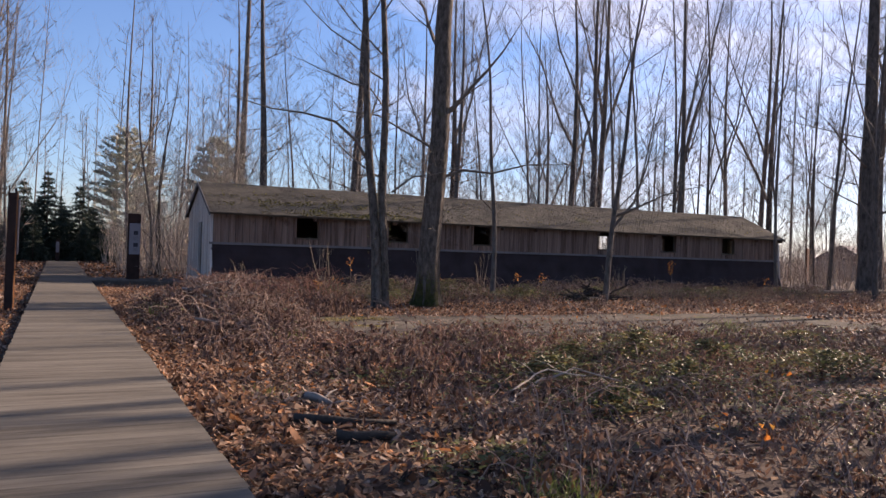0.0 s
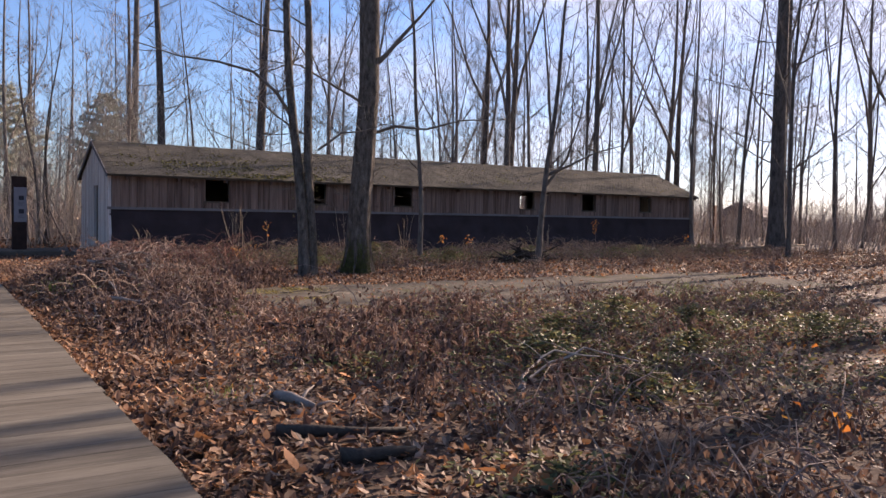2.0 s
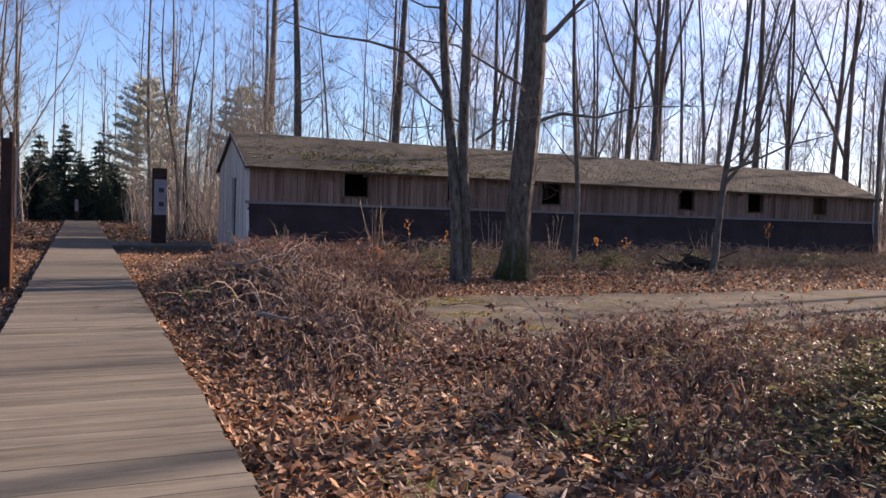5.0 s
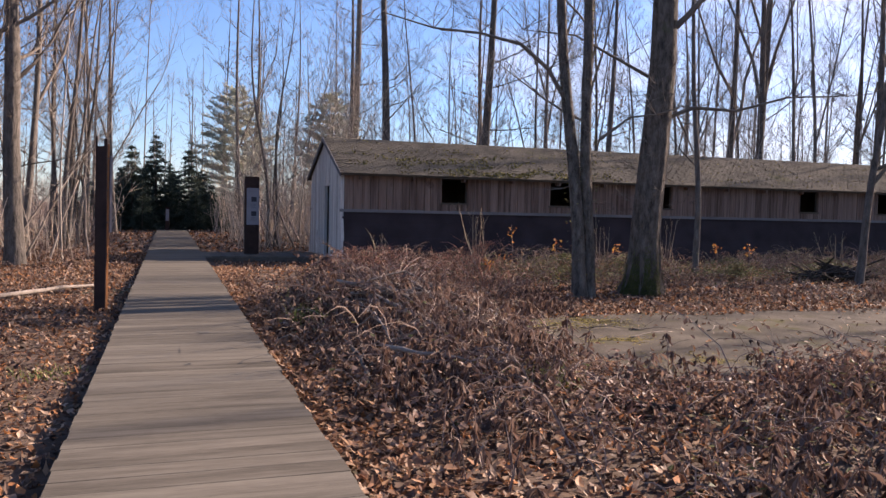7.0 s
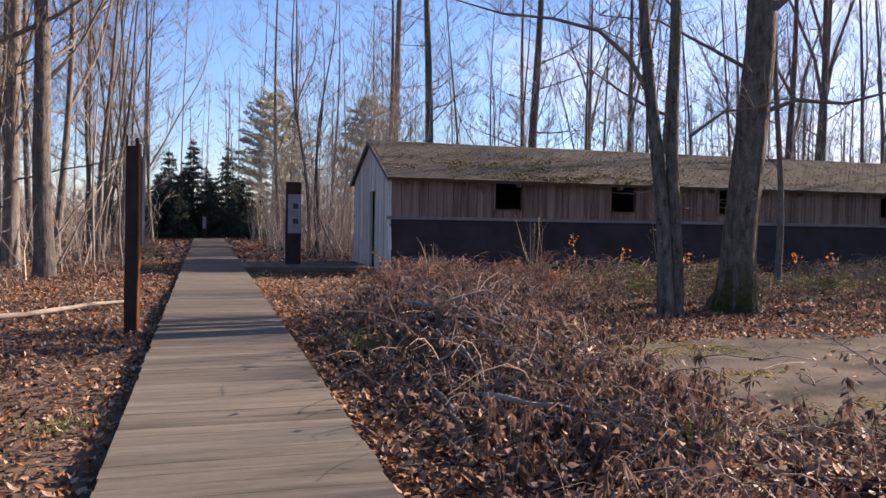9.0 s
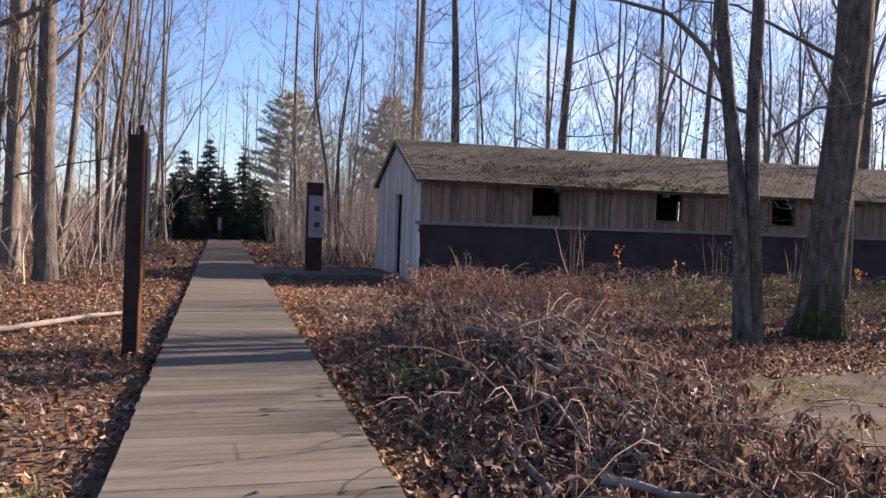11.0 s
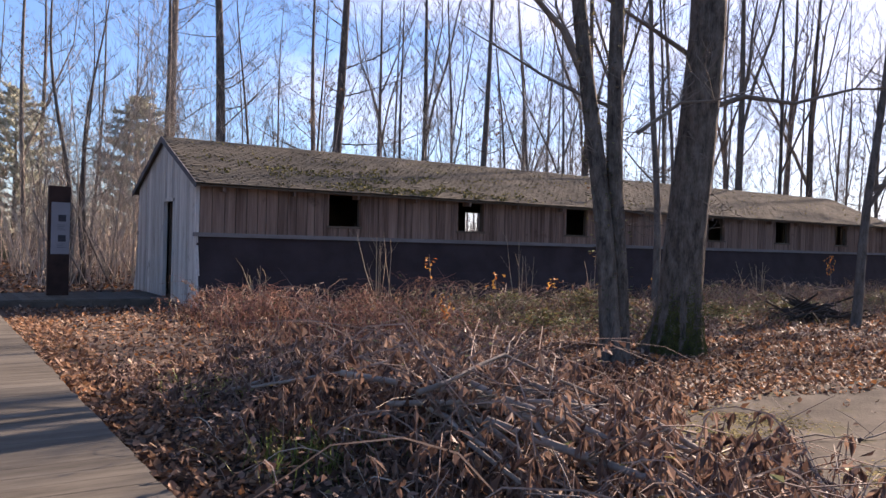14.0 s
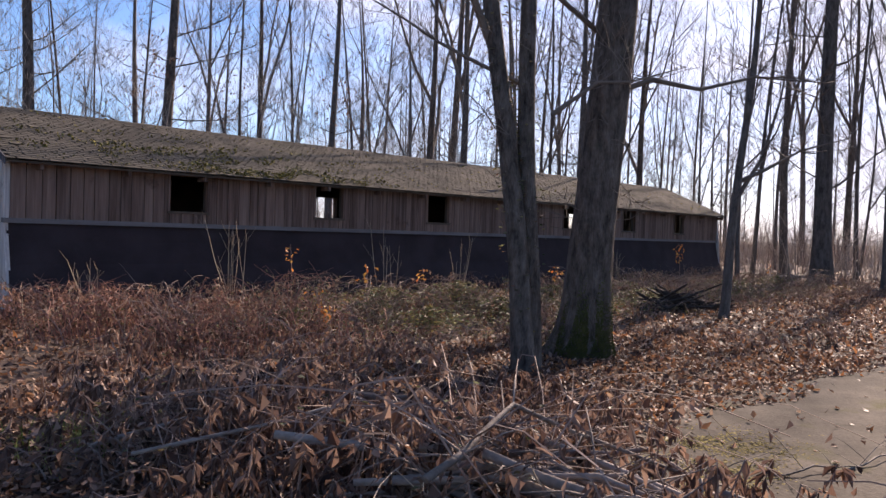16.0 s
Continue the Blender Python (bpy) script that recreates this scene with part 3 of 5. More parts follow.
# x, y, thickness against the standard stem
big_ones = [(9.3, 39.8, 1.05), (14.5, 40.7, 1.15), (10.8, 53.5, 1.3), (9.9, 50.0, 0.9), (28.8, 62.6, 1.1), (27.3, 54.2, 1.1), (38.0, 57.0, 1.0), (5.4, 61.0, 0.85),
            (33.0, 43.0, 1.2), (32.8, 22.35, 1.6), (17.9, 34.6, 0.75), (31.3, 33.0, 0.95), (29.9, 41.6, 1.1), (29.4, 38.9, 1.1), (43.9, 38.8, 1.0),
            (41.0, 35.4, 1.05), (39.1, 26.2, 1.0), (48.5, 46.4, 1.0), (52.4, 27.6, 1.1), (-5.1, 29.0, 0.9), (-4.6, 26.3, 0.85), (-9.5, 33.0, 1.0), (-12.0, 44.0, 1.1),
            (-16.0, 38.0, 1.1), (46.0, 22.0, 1.1), (20.5, 56.0, 1.0), (60.0, 33.0, 1.1)]
for i, (x, y, s) in enumerate(big_ones):
    plant((forked if x > 24 and s < 1.25 else straight)[i % 3], x, y, HIGH, s, None, "tall bare trees")
slim_ones = [(27.4, 33.6), (31.5, 36.7), (34.4, 36.9), (37.4, 38.2), (44.4, 35.2), (35.0, 46.7), (28.8, 44.9), (18.0, 56.0), (17.1, 48.0), (34.0, 49.0), (36.5, 48.0), (48.0, 37.8), (53.5, 38.2),
             (49.5, 34.8), (29.1, 24.1), (34.9, 26.0), (38.2, 22.7), (28.7, 19.0), (36.2, 38.8), (-4.0, 28.3), (-4.7, 39.2), (-3.6, 35.3), (-3.7, 43.3), (-3.4, 49.0), (-6.5, 36.0), (-7.5, 30.5),
             (-5.5, 33.5), (-8.5, 41.0), (3.2, 44.0), (6.0, 47.0), (12.5, 45.0), (22.0, 43.0), (25.0, 38.0), (40.0, 31.0), (43.0, 24.0), (45.0, 29.0), (50.0, 24.0), (31.0, 30.5), (-2.6, 45.5), (16.0, 37.0), (20.5, 36.2)]
for i, (x, y) in enumerate(slim_ones):
    plant(slim[(i * 3) % 5], x, y, "slender bare young tree with thin upright branches", rng.uniform(0.8, 1.25), None, "slender bare trees")
r = random.Random(5)
made = 0
while made < 100:
    x, y = r.uniform(-14, 56), r.uniform(24, 60)
    if abs(x) < 2.3 or (2 < x < 33.5 and 23 < y < 32.5) or (x > 0 and y < 32 and x < 34) or (-8 < x < 6 and 50 < y):
        continue
    plant(sapling[r.randrange(5)], x, y, "thin bare sapling in the undergrowth", r.uniform(0.7, 1.35), None, "bare saplings")
    made += 1
for i in range(26):
    # the pale thicket beside the path
    a = r.uniform(0, 1)
    plant(sapling[r.randrange(5)], r.uniform(2.0, 7.0) + 3 * a, 32.5 + 15 * a + r.uniform(-1, 1), "thin bare sapling in a dense thicket", r.uniform(0.7, 1.2), None, "bare saplings")
# trees on the sunny side that throw their shade across the walk
for i, (x, y, k) in enumerate([(13.5, -1.5, 1.0), (17.5, 3.6, 1.0), (21.0, 6.4, 1.1), (24.5, 3.0, 1.0), (27.0, 8.2, 1.1), (19.0, 0.0, 0.9), (30.0, 12.2, 1.1), (33.0, 15.5, 1.0), (36.0, 11.0, 1.1), (23.0, 9.3, 0.8), (16.0, -5.0, 1.0), (38.0, 17.0, 1.0)]):
    plant(forked[i % 3] if i in (1, 2, 3, 4, 5) else open_crowned[i % 2], x, y, HIGH, k, None, "tall bare trees")
r = random.Random(8)
for i in range(44):
    x, y = r.uniform(6.0, 40.0), r.uniform(33.0, 47.0)
    plant(sapling[r.randrange(5)], x, y, "thin bare sapling in the undergrowth", r.uniform(0.85, 1.5), None, "bare saplings")


# ---- the trees before the barrack ----
def own_tree(x, y, label, stems, seed, mat, limbs_from=0.35, extra=None, moss=False, swing=(0.0, 0.0)):
    """A tree of one or more stems: (offset, lean per metre, bend, radius, height, limbs)."""
    r = random.Random(seed)
    t = thing("tree", label, "tree", "trees before the barrack", at=pose(x, y, ground_z(x, y)))
    crown = Shape()
    for (ox, oy), (lx, ly), bend, radius, height, limbs, flare in stems:
        pts, rad = [], []
        zs = [-0.3, 0.0, 0.12, 0.3, 0.6, 1.0] + [1.6 + (height - 1.6) * (i / 14) for i in range(15)]
        for z in zs:
            h = max(z, 0)
            q = (h / height) ** 2 * height
            wob = (0.035 if seed < 200 else 0.13) * math.sin((1.1 if seed < 200 else 0.75) * z + seed + 9 * ox) * min(h, 1.0)
            sw = 1 - math.exp(-h / 1.6)
            pts.append(Vector((ox + lx * h + bend[0] * q + wob + swing[0] * sw, oy + ly * h + bend[1] * q - wob * 0.6 + swing[1] * sw, z)))
            rad.append(radius * (1 - 0.9 * (h / height) ** 1.1) * (1 + (flare - 1) * math.exp(-h / 0.38)))
        trunk = Shape()
        trunk.tube(pts, rad, 20)
        if flare > 1.35:
            # buttressed foot
            for k, v in enumerate(trunk.v):
                z = v[2]
                if z < 1.0:
                    a = math.atan2(v[1] - oy, v[0] - ox)
                    g = 1 + 0.16 * math.exp(-max(z, 0) / 0.35) * math.sin(5 * a + seed) + 0.07 * math.sin(9 * a + 2 * z)
                    trunk.v[k] = (ox + (v[0] - ox) * g, oy + (v[1] - oy) * g, z)
        part("trunk", trunk, mat, t, smooth=True)
        if moss:
            m = Shape()
            for k in range(5200):
                a = r.gauss(math.radians(222), 0.85)
                z = abs(r.gauss(0, 0.36)) + 0.02
                u = min(z, 1.2)
                rr = radius * (1 - 0.05 * u) * (1 + (flare - 1) * math.exp(-u / 0.38)) * (1 + 0.16 * math.exp(-u / 0.35) * math.sin(5 * a + seed) + 0.07 * math.sin(9 * a + 2 * u)) + 0.002
                sw = 1 - math.exp(-u / 1.6)
                p = Vector((ox + lx * u + swing[0] * sw + rr * math.cos(a), oy + ly * u + swing[1] * sw + rr * math.sin(a), z))
                m.leaf(p, (way(a, 0.9) + Vector((0, 0, r.uniform(-0.5, 0.5)))).normalized(), Vector((-math.sin(a), math.cos(a), 0)), r.uniform(0.012, 0.034), r.uniform(0.014, 0.034), 0.3)
            part("moss", m, M_MOSS, t, "green moss on the foot of the trunk")
        for i in range(26 if moss else 9):
            # thin shoots on the bark
            z = r.uniform(1.6, 4.6)
            j = max(k for k in range(len(zs) - 1) if zs[k] <= z)
            p = pts[j].lerp(pts[j + 1], (z - zs[j]) / (zs[j + 1] - zs[j]))
            d = way(r.uniform(0, 6.283), r.uniform(-0.5, 0.6))
            limb(crown, r, p + Vector((d.x, d.y, 0)) * rad[j] * 0.9, d, r.uniform(0.25, 0.7), 0.006, 1, 3, 0.05)
        for i in range(limbs):
            u = limbs_from + (0.95 - limbs_from) * (i + r.random()) / limbs
            z = u * height
            j = max(k for k in range(len(zs) - 1) if zs[k] <= z)
            p = pts[j].lerp(pts[j + 1], (z - zs[j]) / (zs[j + 1] - zs[j]))
            limb(crown, r, p, way(r.uniform(0, 6.283), r.uniform(0.1, 0.9)), height * (0.06 + 0.22 * (1 - u)) * r.uniform(0.5, 1.1), max(rad[j] * 0.3, 0.008), 2, 5, 0.08)
    if extra:
        for pts, radius, depth in extra:
            pts = [Vector(p) for p in pts]
            crown.tube(pts, [radius * (1 - 0.8 * i / (len(pts) - 1)) for i in range(len(pts))], 7)
            for i in range(12):
                j = r.randrange(1, len(pts))
                limb(crown, r, pts[j], (way(r.uniform(0, 6.283), r.uniform(-0.1, 0.9))), r.uniform(0.4, 1.1), radius * 0.25, 1, 3, 0.03)
    part("crown", crown, M_TWIG, t)
    return t


own_tree(8.39, 16.99, "thick leaning tree with rough dark bark and a mossy foot", [((0, 0), (0.015, -0.026), (0.0, 0.0), 0.285, 21.0, 12, 1.55)], 3, M_BARK_MOSS, 0.22,
         [([(0.1, -0.2, 3.3), (0.7, -0.5, 3.55), (1.4, -0.8, 3.5), (2.2, -1.2, 3.75), (3.2, -1.6, 3.8)], 0.045, 1), ([(0.2, -0.15, 4.0), (-0.5, 0.1, 4.4), (-1.3, 0.5, 4.9), (-2.2, 0.9, 5.0)], 0.04, 1)], moss=True, swing=(-0.006, -0.217))
own_tree(7.04, 16.76, "twin-stemmed tree with dark bark and ivy scraps", [((-0.11, -0.05), (-0.034, 0.123), (0.0, 0.0), 0.122, 15.0, 11, 1.3), ((0.11, 0.05), (-0.020, 0.03), (0.0, 0.0), 0.115, 16.0, 12, 1.3)], 7, M_BARK_MOSS, 0.2,
         [([(-0.21, 0.48, 3.6), (-0.62, 0.48, 4.2), (-1.15, 0.55, 4.62), (-1.9, 0.7, 4.78), (-2.7, 0.95, 4.85), (-3.6, 1.2, 5.1)], 0.05, 1), ([(0.16, -0.1, 2.9), (0.6, -0.4, 3.3), (1.0, -0.6, 3.35), (1.7, -0.9, 3.6)], 0.03, 1)])
own_tree(12.75, 21.2, "thin upright tree with smooth grey bark", [((0, 0), (-0.01, 0.0), (-0.06, 0.04), 0.082, 13.0, 12, 1.2)], 12, M_BARK, 0.2)
own_tree(14.95, 18.1, "thin leaning tree with a forked dark stem", [((0, 0), (0.075, -0.04), (0.01, 0.0), 0.092, 12.0, 12, 1.2)], 15, M_BARK, 0.2,
         [([(0.22, -0.1, 2.7), (0.7, -0.4, 2.95), (1.5, -0.8, 3.4), (2.4, -1.4, 3.7)], 0.05, 1), ([(0.2, -0.1, 2.4), (0.8, -0.3, 3.2), (1.1, -0.5, 4.4), (1.3, -0.6, 5.6)], 0.05, 1)])
own_tree(-3.62, 24.9, "straight tree with pale lichen-grey bark", [((0, 0), (-0.01, 0.0), (0.0, 0.0), 0.21, 18.0, 14, 1.3)], 21, M_BARK, 0.2)
own_tree(-4.7, 24.6, "straight tree with rough grey-brown bark", [((0, 0), (0.01, 0.02), (0.0, 0.0), 0.26, 19.0, 14, 1.3)], 24, M_BARK, 0.2)
own_tree(-3.3, 31.0, "slender pale tree leaning over the path", [((0, 0), (0.05, 0.0), (0.05, 0.0), 0.085, 12.0, 16, 1.2), ((-0.2, 0.1), (-0.02, 0.0), (0.03, 0.0), 0.07, 11.0, 14, 1.2), ((0.15, 0.1), (0.09, 0.02), (0.04, 0.0), 0.06, 10.0, 14, 1.2)], 27, M_BARK, 0.16)

for i, (x, y, leans) in enumerate([(-4.6, 21.4, (0.16, 0.05, -0.06)), (-5.6, 27.2, (0.22, 0.10, 0.02)), (-3.2, 34.5, (0.10, 0.03, -0.05)), (-6.8, 24.0, (0.20, 0.06, 0.12)), (3.6, 34.5, (-0.10, 0.04, -0.02))]):
    own_tree(x, y, "clump of slender pale stems leaning over the undergrowth", [((0.18 * (k - 1), 0.12 * k), (lx, 0.02), (0.03, 0.0), 0.075 - 0.012 * k, 11.0 - k, 12, 1.2) for k, lx in enumerate(leans)], 230 + i, M_BARK, 0.14)

# ivy scraps on the twin stems
ivy = Shape()
r = random.Random(17)
for i in range(420):
    k = r.random() < 0.5
    z = r.uniform(0.4, 5.5)
    cx, cy = (6.93 - 0.034 * z, 16.71 + 0.123 * z) if k else (7.15 - 0.02 * z, 16.81 + 0.03 * z)
    a = r.uniform(0, 6.283)
    rr = 0.15 - 0.008 * z
    ivy.leaf(Vector((cx + rr * math.cos(a), cy + rr * math.sin(a), z - 0.12)), way(a, r.uniform(-0.6, 0.3)), Vector((-math.sin(a), math.cos(a), 0)), 0.05, 0.05)
thing("ivy", "sparse dark ivy leaves clinging to the twin stems", "ivy", kind="stuff", shape=ivy, mat=M_GREEN)

# clinging dead leaves high in the trees
cling = Shape()
for cx, cy, cz, n in ((14.0, 40.2, 7.2, 120), (4.6, 60.5, 11.5, 160), (17.8, 33.9, 5.8, 80), (-3.9, 30.5, 6.4, 60), (17.0, 40.0, 6.2, 70), (20.0, 55.0, 8.5, 100)):
    for i in range(n):
        p = Vector((cx + r.gauss(0, 0.5), cy + r.gauss(0, 0.5), cz + r.gauss(0, 0.7)))
        cling.leaf(p, way(r.uniform(0, 6.283), r.uniform(-1.4, -0.5)), way(r.uniform(0, 6.283), 0), 0.13, 0.08)
thing("clinging_leaves", "brown dead leaves still clinging to high twigs", "leaves", kind="stuff", shape=cling, mat=M_DEADLEAF)


# ---- conifers at the end of the path ----
def conifer_meshes(seed, height, wide, leaf_len, per, open_crown):
    r = random.Random(seed)
    trunk, crown = Shape(), Shape()
    trunk.tube([(0, 0, -0.2), (0, 0, height * 0.5), (0, 0, height)], [height * 0.016, height * 0.010, 0.01], 8)
    z = height * (0.16 if open_crown else 0.04)
    while z < height * 0.99:
        u = z / height
        n = 7
        a0 = r.uniform(0, 6.283)
        for i in range(n):
            L = wide * (min(1.0, 0.45 + 1.6 * u) * (1 - u) ** 0.5 if open_crown else (1 - u) ** 0.95) * r.uniform(0.6, 1.15) + 0.10
            d = way(a0 + i * 6.283 / n + r.uniform(-0.3, 0.3), r.uniform(-0.15, 0.35) if open_crown else r.uniform(-0.35, 0.15))
            tip = Vector((0, 0, z)) + d * L + Vector((0, 0, -0.12 * L if not open_crown else 0.15 * L))
            crown.tube([(0, 0, z), (Vector((0, 0, z)) + tip) / 2, tip], [0.02, 0.012, 0.004], 3)
            for k in range(int(per * L + 2)):
                w = r.uniform(0.25 if open_crown else 0.1, 1.0)
                p = Vector((0, 0, z)).lerp(tip, w)
                nd = (d * 0.6 + way(r.uniform(0, 6.283), r.uniform(-0.9, 0.7))).normalized()
                side = nd.cross(Vector((0, 0, 1)) + d * 0.1).normalized()
                crown.leaf(p, nd, side, leaf_len * r.uniform(0.6, 1.2), leaf_len * 0.28, 0.5)
        z += height * (0.034 if open_crown else 0.052) * r.uniform(0.8, 1.2)
    return trunk.mesh("trunk", M_BARK, True), crown


spruce = []
for sd in (1, 2):
    tm, cs = conifer_meshes(sd, 5.2, 2.1, 0.21, 52, False)
    spruce.append((tm, cs.mesh("crown", M_NEEDLE)))
for i, (x, y, s) in enumerate([(-2.2, 53.5, 0.98), (-0.9, 54.6, 1.08), (0.95, 53.6, 0.95), (-3.5, 52.8, 0.6), (2.2, 53.0, 0.58), (0.1, 57.5, 0.7), (-1.7, 57.5, 0.75), (1.7, 56.5, 0.7), (-4.6, 54.5, 0.6), (-3.0, 56.5, 0.7), (3.0, 54.4, 0.5), (-0.1, 59.5, 0.8), (-1.6, 52.2, 0.55), (1.3, 52.2, 0.5), (-2.7, 55.0, 0.72), (-1.4, 56.0, 0.8), (0.4, 55.6, 0.66), (1.9, 55.0, 0.66), (-3.9, 56.0, 0.62), (0.0, 61.5, 0.7), (-2.4, 59.5, 0.75), (1.6, 59.0, 0.7), (-5.2, 53.4, 0.45)]):
    plant(spruce[i % 2], x, y, "dark green spruce at the end of the boardwalk", s, None, "dark spruces")
# pines whose sunlit look comes from their pale needle colour
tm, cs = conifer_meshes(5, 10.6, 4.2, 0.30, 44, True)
pine = (tm, cs.mesh("crown", M_SUNLIT_PINE))
plant(pine, 3.9, 56.5, "tall pale pine with an open crown, coloured as if sunlit", 0.86)
plant(pine, 9.0, 52.0, "pale pine half hidden behind the barrack, coloured as if sunlit", 0.8, 40)

far_sign = thing("sign_pylon", "small pale sign panel on a post among the spruces", "sign", at=pose(-0.25, 50.6, -0.15) @ Matrix.Scale(0.72, 4))
part("post", bevelled(0.3, 0.08, 1.9, 0.01), M_DARKSTEEL, far_sign, at=pose(0, 0, 0.95))
part("panel", bevelled(0.24, 0.012, 0.9, 0.003), M_PANEL, far_sign, "pale information panel", at=pose(0, -0.047, 1.3))
end_pylon = thing("sign_pylon", "dark steel sign pylon beyond the barrack's far end", "sign", at=pose(38.5, 30.3, -0.15, 0, 0, 20))
part("post", bevelled(0.36, 0.1, 2.3, 0.01), M_STEEL, end_pylon, at=pose(0, 0, 1.15))
part("panel", bevelled(0.30, 0.012, 1.0, 0.003), M_PANEL, end_pylon, at=pose(0, 0.058, 1.5))

# a hut far off among the trees
hut = thing("hut", "distant low grey hut with a pitched roof among trees", "hut", at=pose(66, 48, -0.15, 0, 0, 20) @ Matrix.Scale(0.8, 4))
part("wall", Shape().box(-4.5, -2.6, 0, 4.5, 2.6, 2.3), M_FARWALL, hut)
part("roof", Shape().prism([(0, -3.0, 2.2), (0, 3.0, 2.2), (0, 0, 3.9)], (-4.8, 0, 0), (4.8, 0, 0)), M_FARROOF, hut)
for xw in (-3.0, -0.6, 2.0):
    part("window", Shape().box(xw, -2.66, 1.2, xw + 0.9, -2.62, 2.0), M_GLASS, hut)


# ---- far woods ----
def far_woods():
    r = random.Random(31)
    s = Shape()
    for i in range(160):
        az = r.uniform(-0.55, 1.95)
        d = r.uniform(62, 135)
        x, y = d * math.sin(az), 5 + d * math.cos(az)
        if 55 < x < 70 and 35 < y < 55:
            continue
        h, rad = r.uniform(14, 22), r.uniform(0.07, 0.16)
        lx, ly = r.uniform(-0.8, 0.8), r.uniform(-0.8, 0.8)
        s.tube([(x, y, -0.4), (x + lx * 0.4, y + ly * 0.4, h * 0.5), (x + lx, y + ly, h)], [rad, rad * 0.65, 0.02], 4)
        for k in range(17):
            u = r.uniform(0.18, 0.95)
            p = Vector((x + lx * u, y + ly * u, h * u))
            dd = way(r.uniform(0, 6.283), r.uniform(0.3, 1.1))
            L = r.uniform(1.5, 4.5) * (1.15 - u)
            q = p + dd * L
            s.tube([p, q], [rad * 0.28, 0.012], 3)
            for m in range(3):
                e = p.lerp(q, r.uniform(0.3, 0.9))
                s.tube([e, e + way(r.uniform(0, 6.283), r.uniform(0.1, 1.2)) * L * 0.4], [0.022, 0.008], 3)
    return thing("far_woods", "distant grey-brown bare winter woods", "woods", kind="stuff", shape=s, mat=M_TWIG)


far_woods()


def brush():
    """Thin upright undergrowth under the far trees."""
    r = random.Random(37)
    s = Shape()
    n = 0
    while n < 6000:
        az, d = r.uniform(-0.6, 1.9), r.uniform(24, 110)
        x, y = d * math.sin(az), 4 + d * math.cos(az)
        if abs(x) < 2.6 or (2.5 < x < 33.5 and y < 32.5) or (-7 < x < 6 and 49 < y < 62 and abs(x) < 4):
            continue
        if y < 16 and x < 25:
            continue
        n += 1
        h = r.uniform(0.7, 2.6) * (1.5 if d > 50 else 1.0)
        p = Vector((x, y, -0.2))
        t = p + Vector((r.gauss(0, 0.22), r.gauss(0, 0.22), 1)) * h
        m = p.lerp(t, 0.55) + Vector((r.gauss(0, 0.08), r.gauss(0, 0.08), 0))
        w = 0.006 + 0.00012 * d
        s.tube([p, m, t], [w * 1.5, w, w * 0.5], 3)
        for k in range(3):
            q = m.lerp(t, r.random())
            s.tube([q, q + way(r.uniform(0, 6.283), r.uniform(0.2, 1.1)) * h * 0.35], [w * 0.7, w * 0.35], 3)
    return thing("undergrowth", "thin bare grey-brown undergrowth below the trees", "undergrowth", kind="stuff", shape=s, mat=M_BRAMBLE)


brush()


def thicket(name, label, n, area, low, high, w0, seed):
    """Close thin stems, each with a few twigs."""
    r = random.Random(seed)
    s = Shape()
    x0, x1, y0, y1 = area
    for i in range(n):
        x, y = r.uniform(x0, x1), r.uniform(y0, y1)
        if abs(x) < 2.2 or (2.5 < x < 33.0 and y < 32.0 and y > 16):
            continue
        h = r.uniform(low, high)
        p = Vector((x, y, -0.2))
        t = p + Vector((r.gauss(0, 0.2), r.gauss(0, 0.2), 1)) * h
        m = p.lerp(t, 0.5) + Vector((r.gauss(0, 0.1), r.gauss(0, 0.1), 0))
        w = w0 * r.uniform(0.5, 1.5)
        s.tube([p, m, t], [w * 1.4, w, w * 0.4], 3)
        for k in range(5):
            q = m.lerp(t, r.uniform(-0.4, 1.0))
            s.tube([q, q + way(r.uniform(0, 6.283), r.uniform(0.1, 1.1)) * h * r.uniform(0.12, 0.3)], [w * 0.6, w * 0.25], 3)
    return thing(name, label, "undergrowth", kind="stuff", shape=s, mat=M_CANE)


thicket("thicket", "dense pale bare thicket beside the path", 620, (2.2, 9.0, 31.5, 52.0), 1.0, 4.6, 0.010, 61)
thicket("thicket", "sparse pale bare thicket under the trees", 420, (-12.0, -2.4, 24.0, 50.0), 0.5, 2.4, 0.010, 62)
thicket("thicket", "dense bare undergrowth in the far woods", 4200, (30.0, 85.0, 14.0, 60.0), 0.9, 2.8, 0.012, 63)


# ---- forest floor ----
def free(x, y):
    """Open floor: not boardwalk, barrack or the bare part of the slab."""
    if abs(x) < 0.80 or (0.7 < x < 4.3 and 26.6 < y < 28.9):
        return False
    if 4.0 < x < 31.6 and 25.75 < y < 31.2:
        return False
    return True


def on_slab(x, y):
    return 4.1 + 0.4 * noise.noise((x * 0.6, y * 0.9, 5)) < x < 17.4 and 10.15 + 0.5 * noise.noise((x * 0.5, y * 0.5, 9)) < y < 14.2 + 0.4 * noise.noise((x * 0.7, y * 0.7, 1))


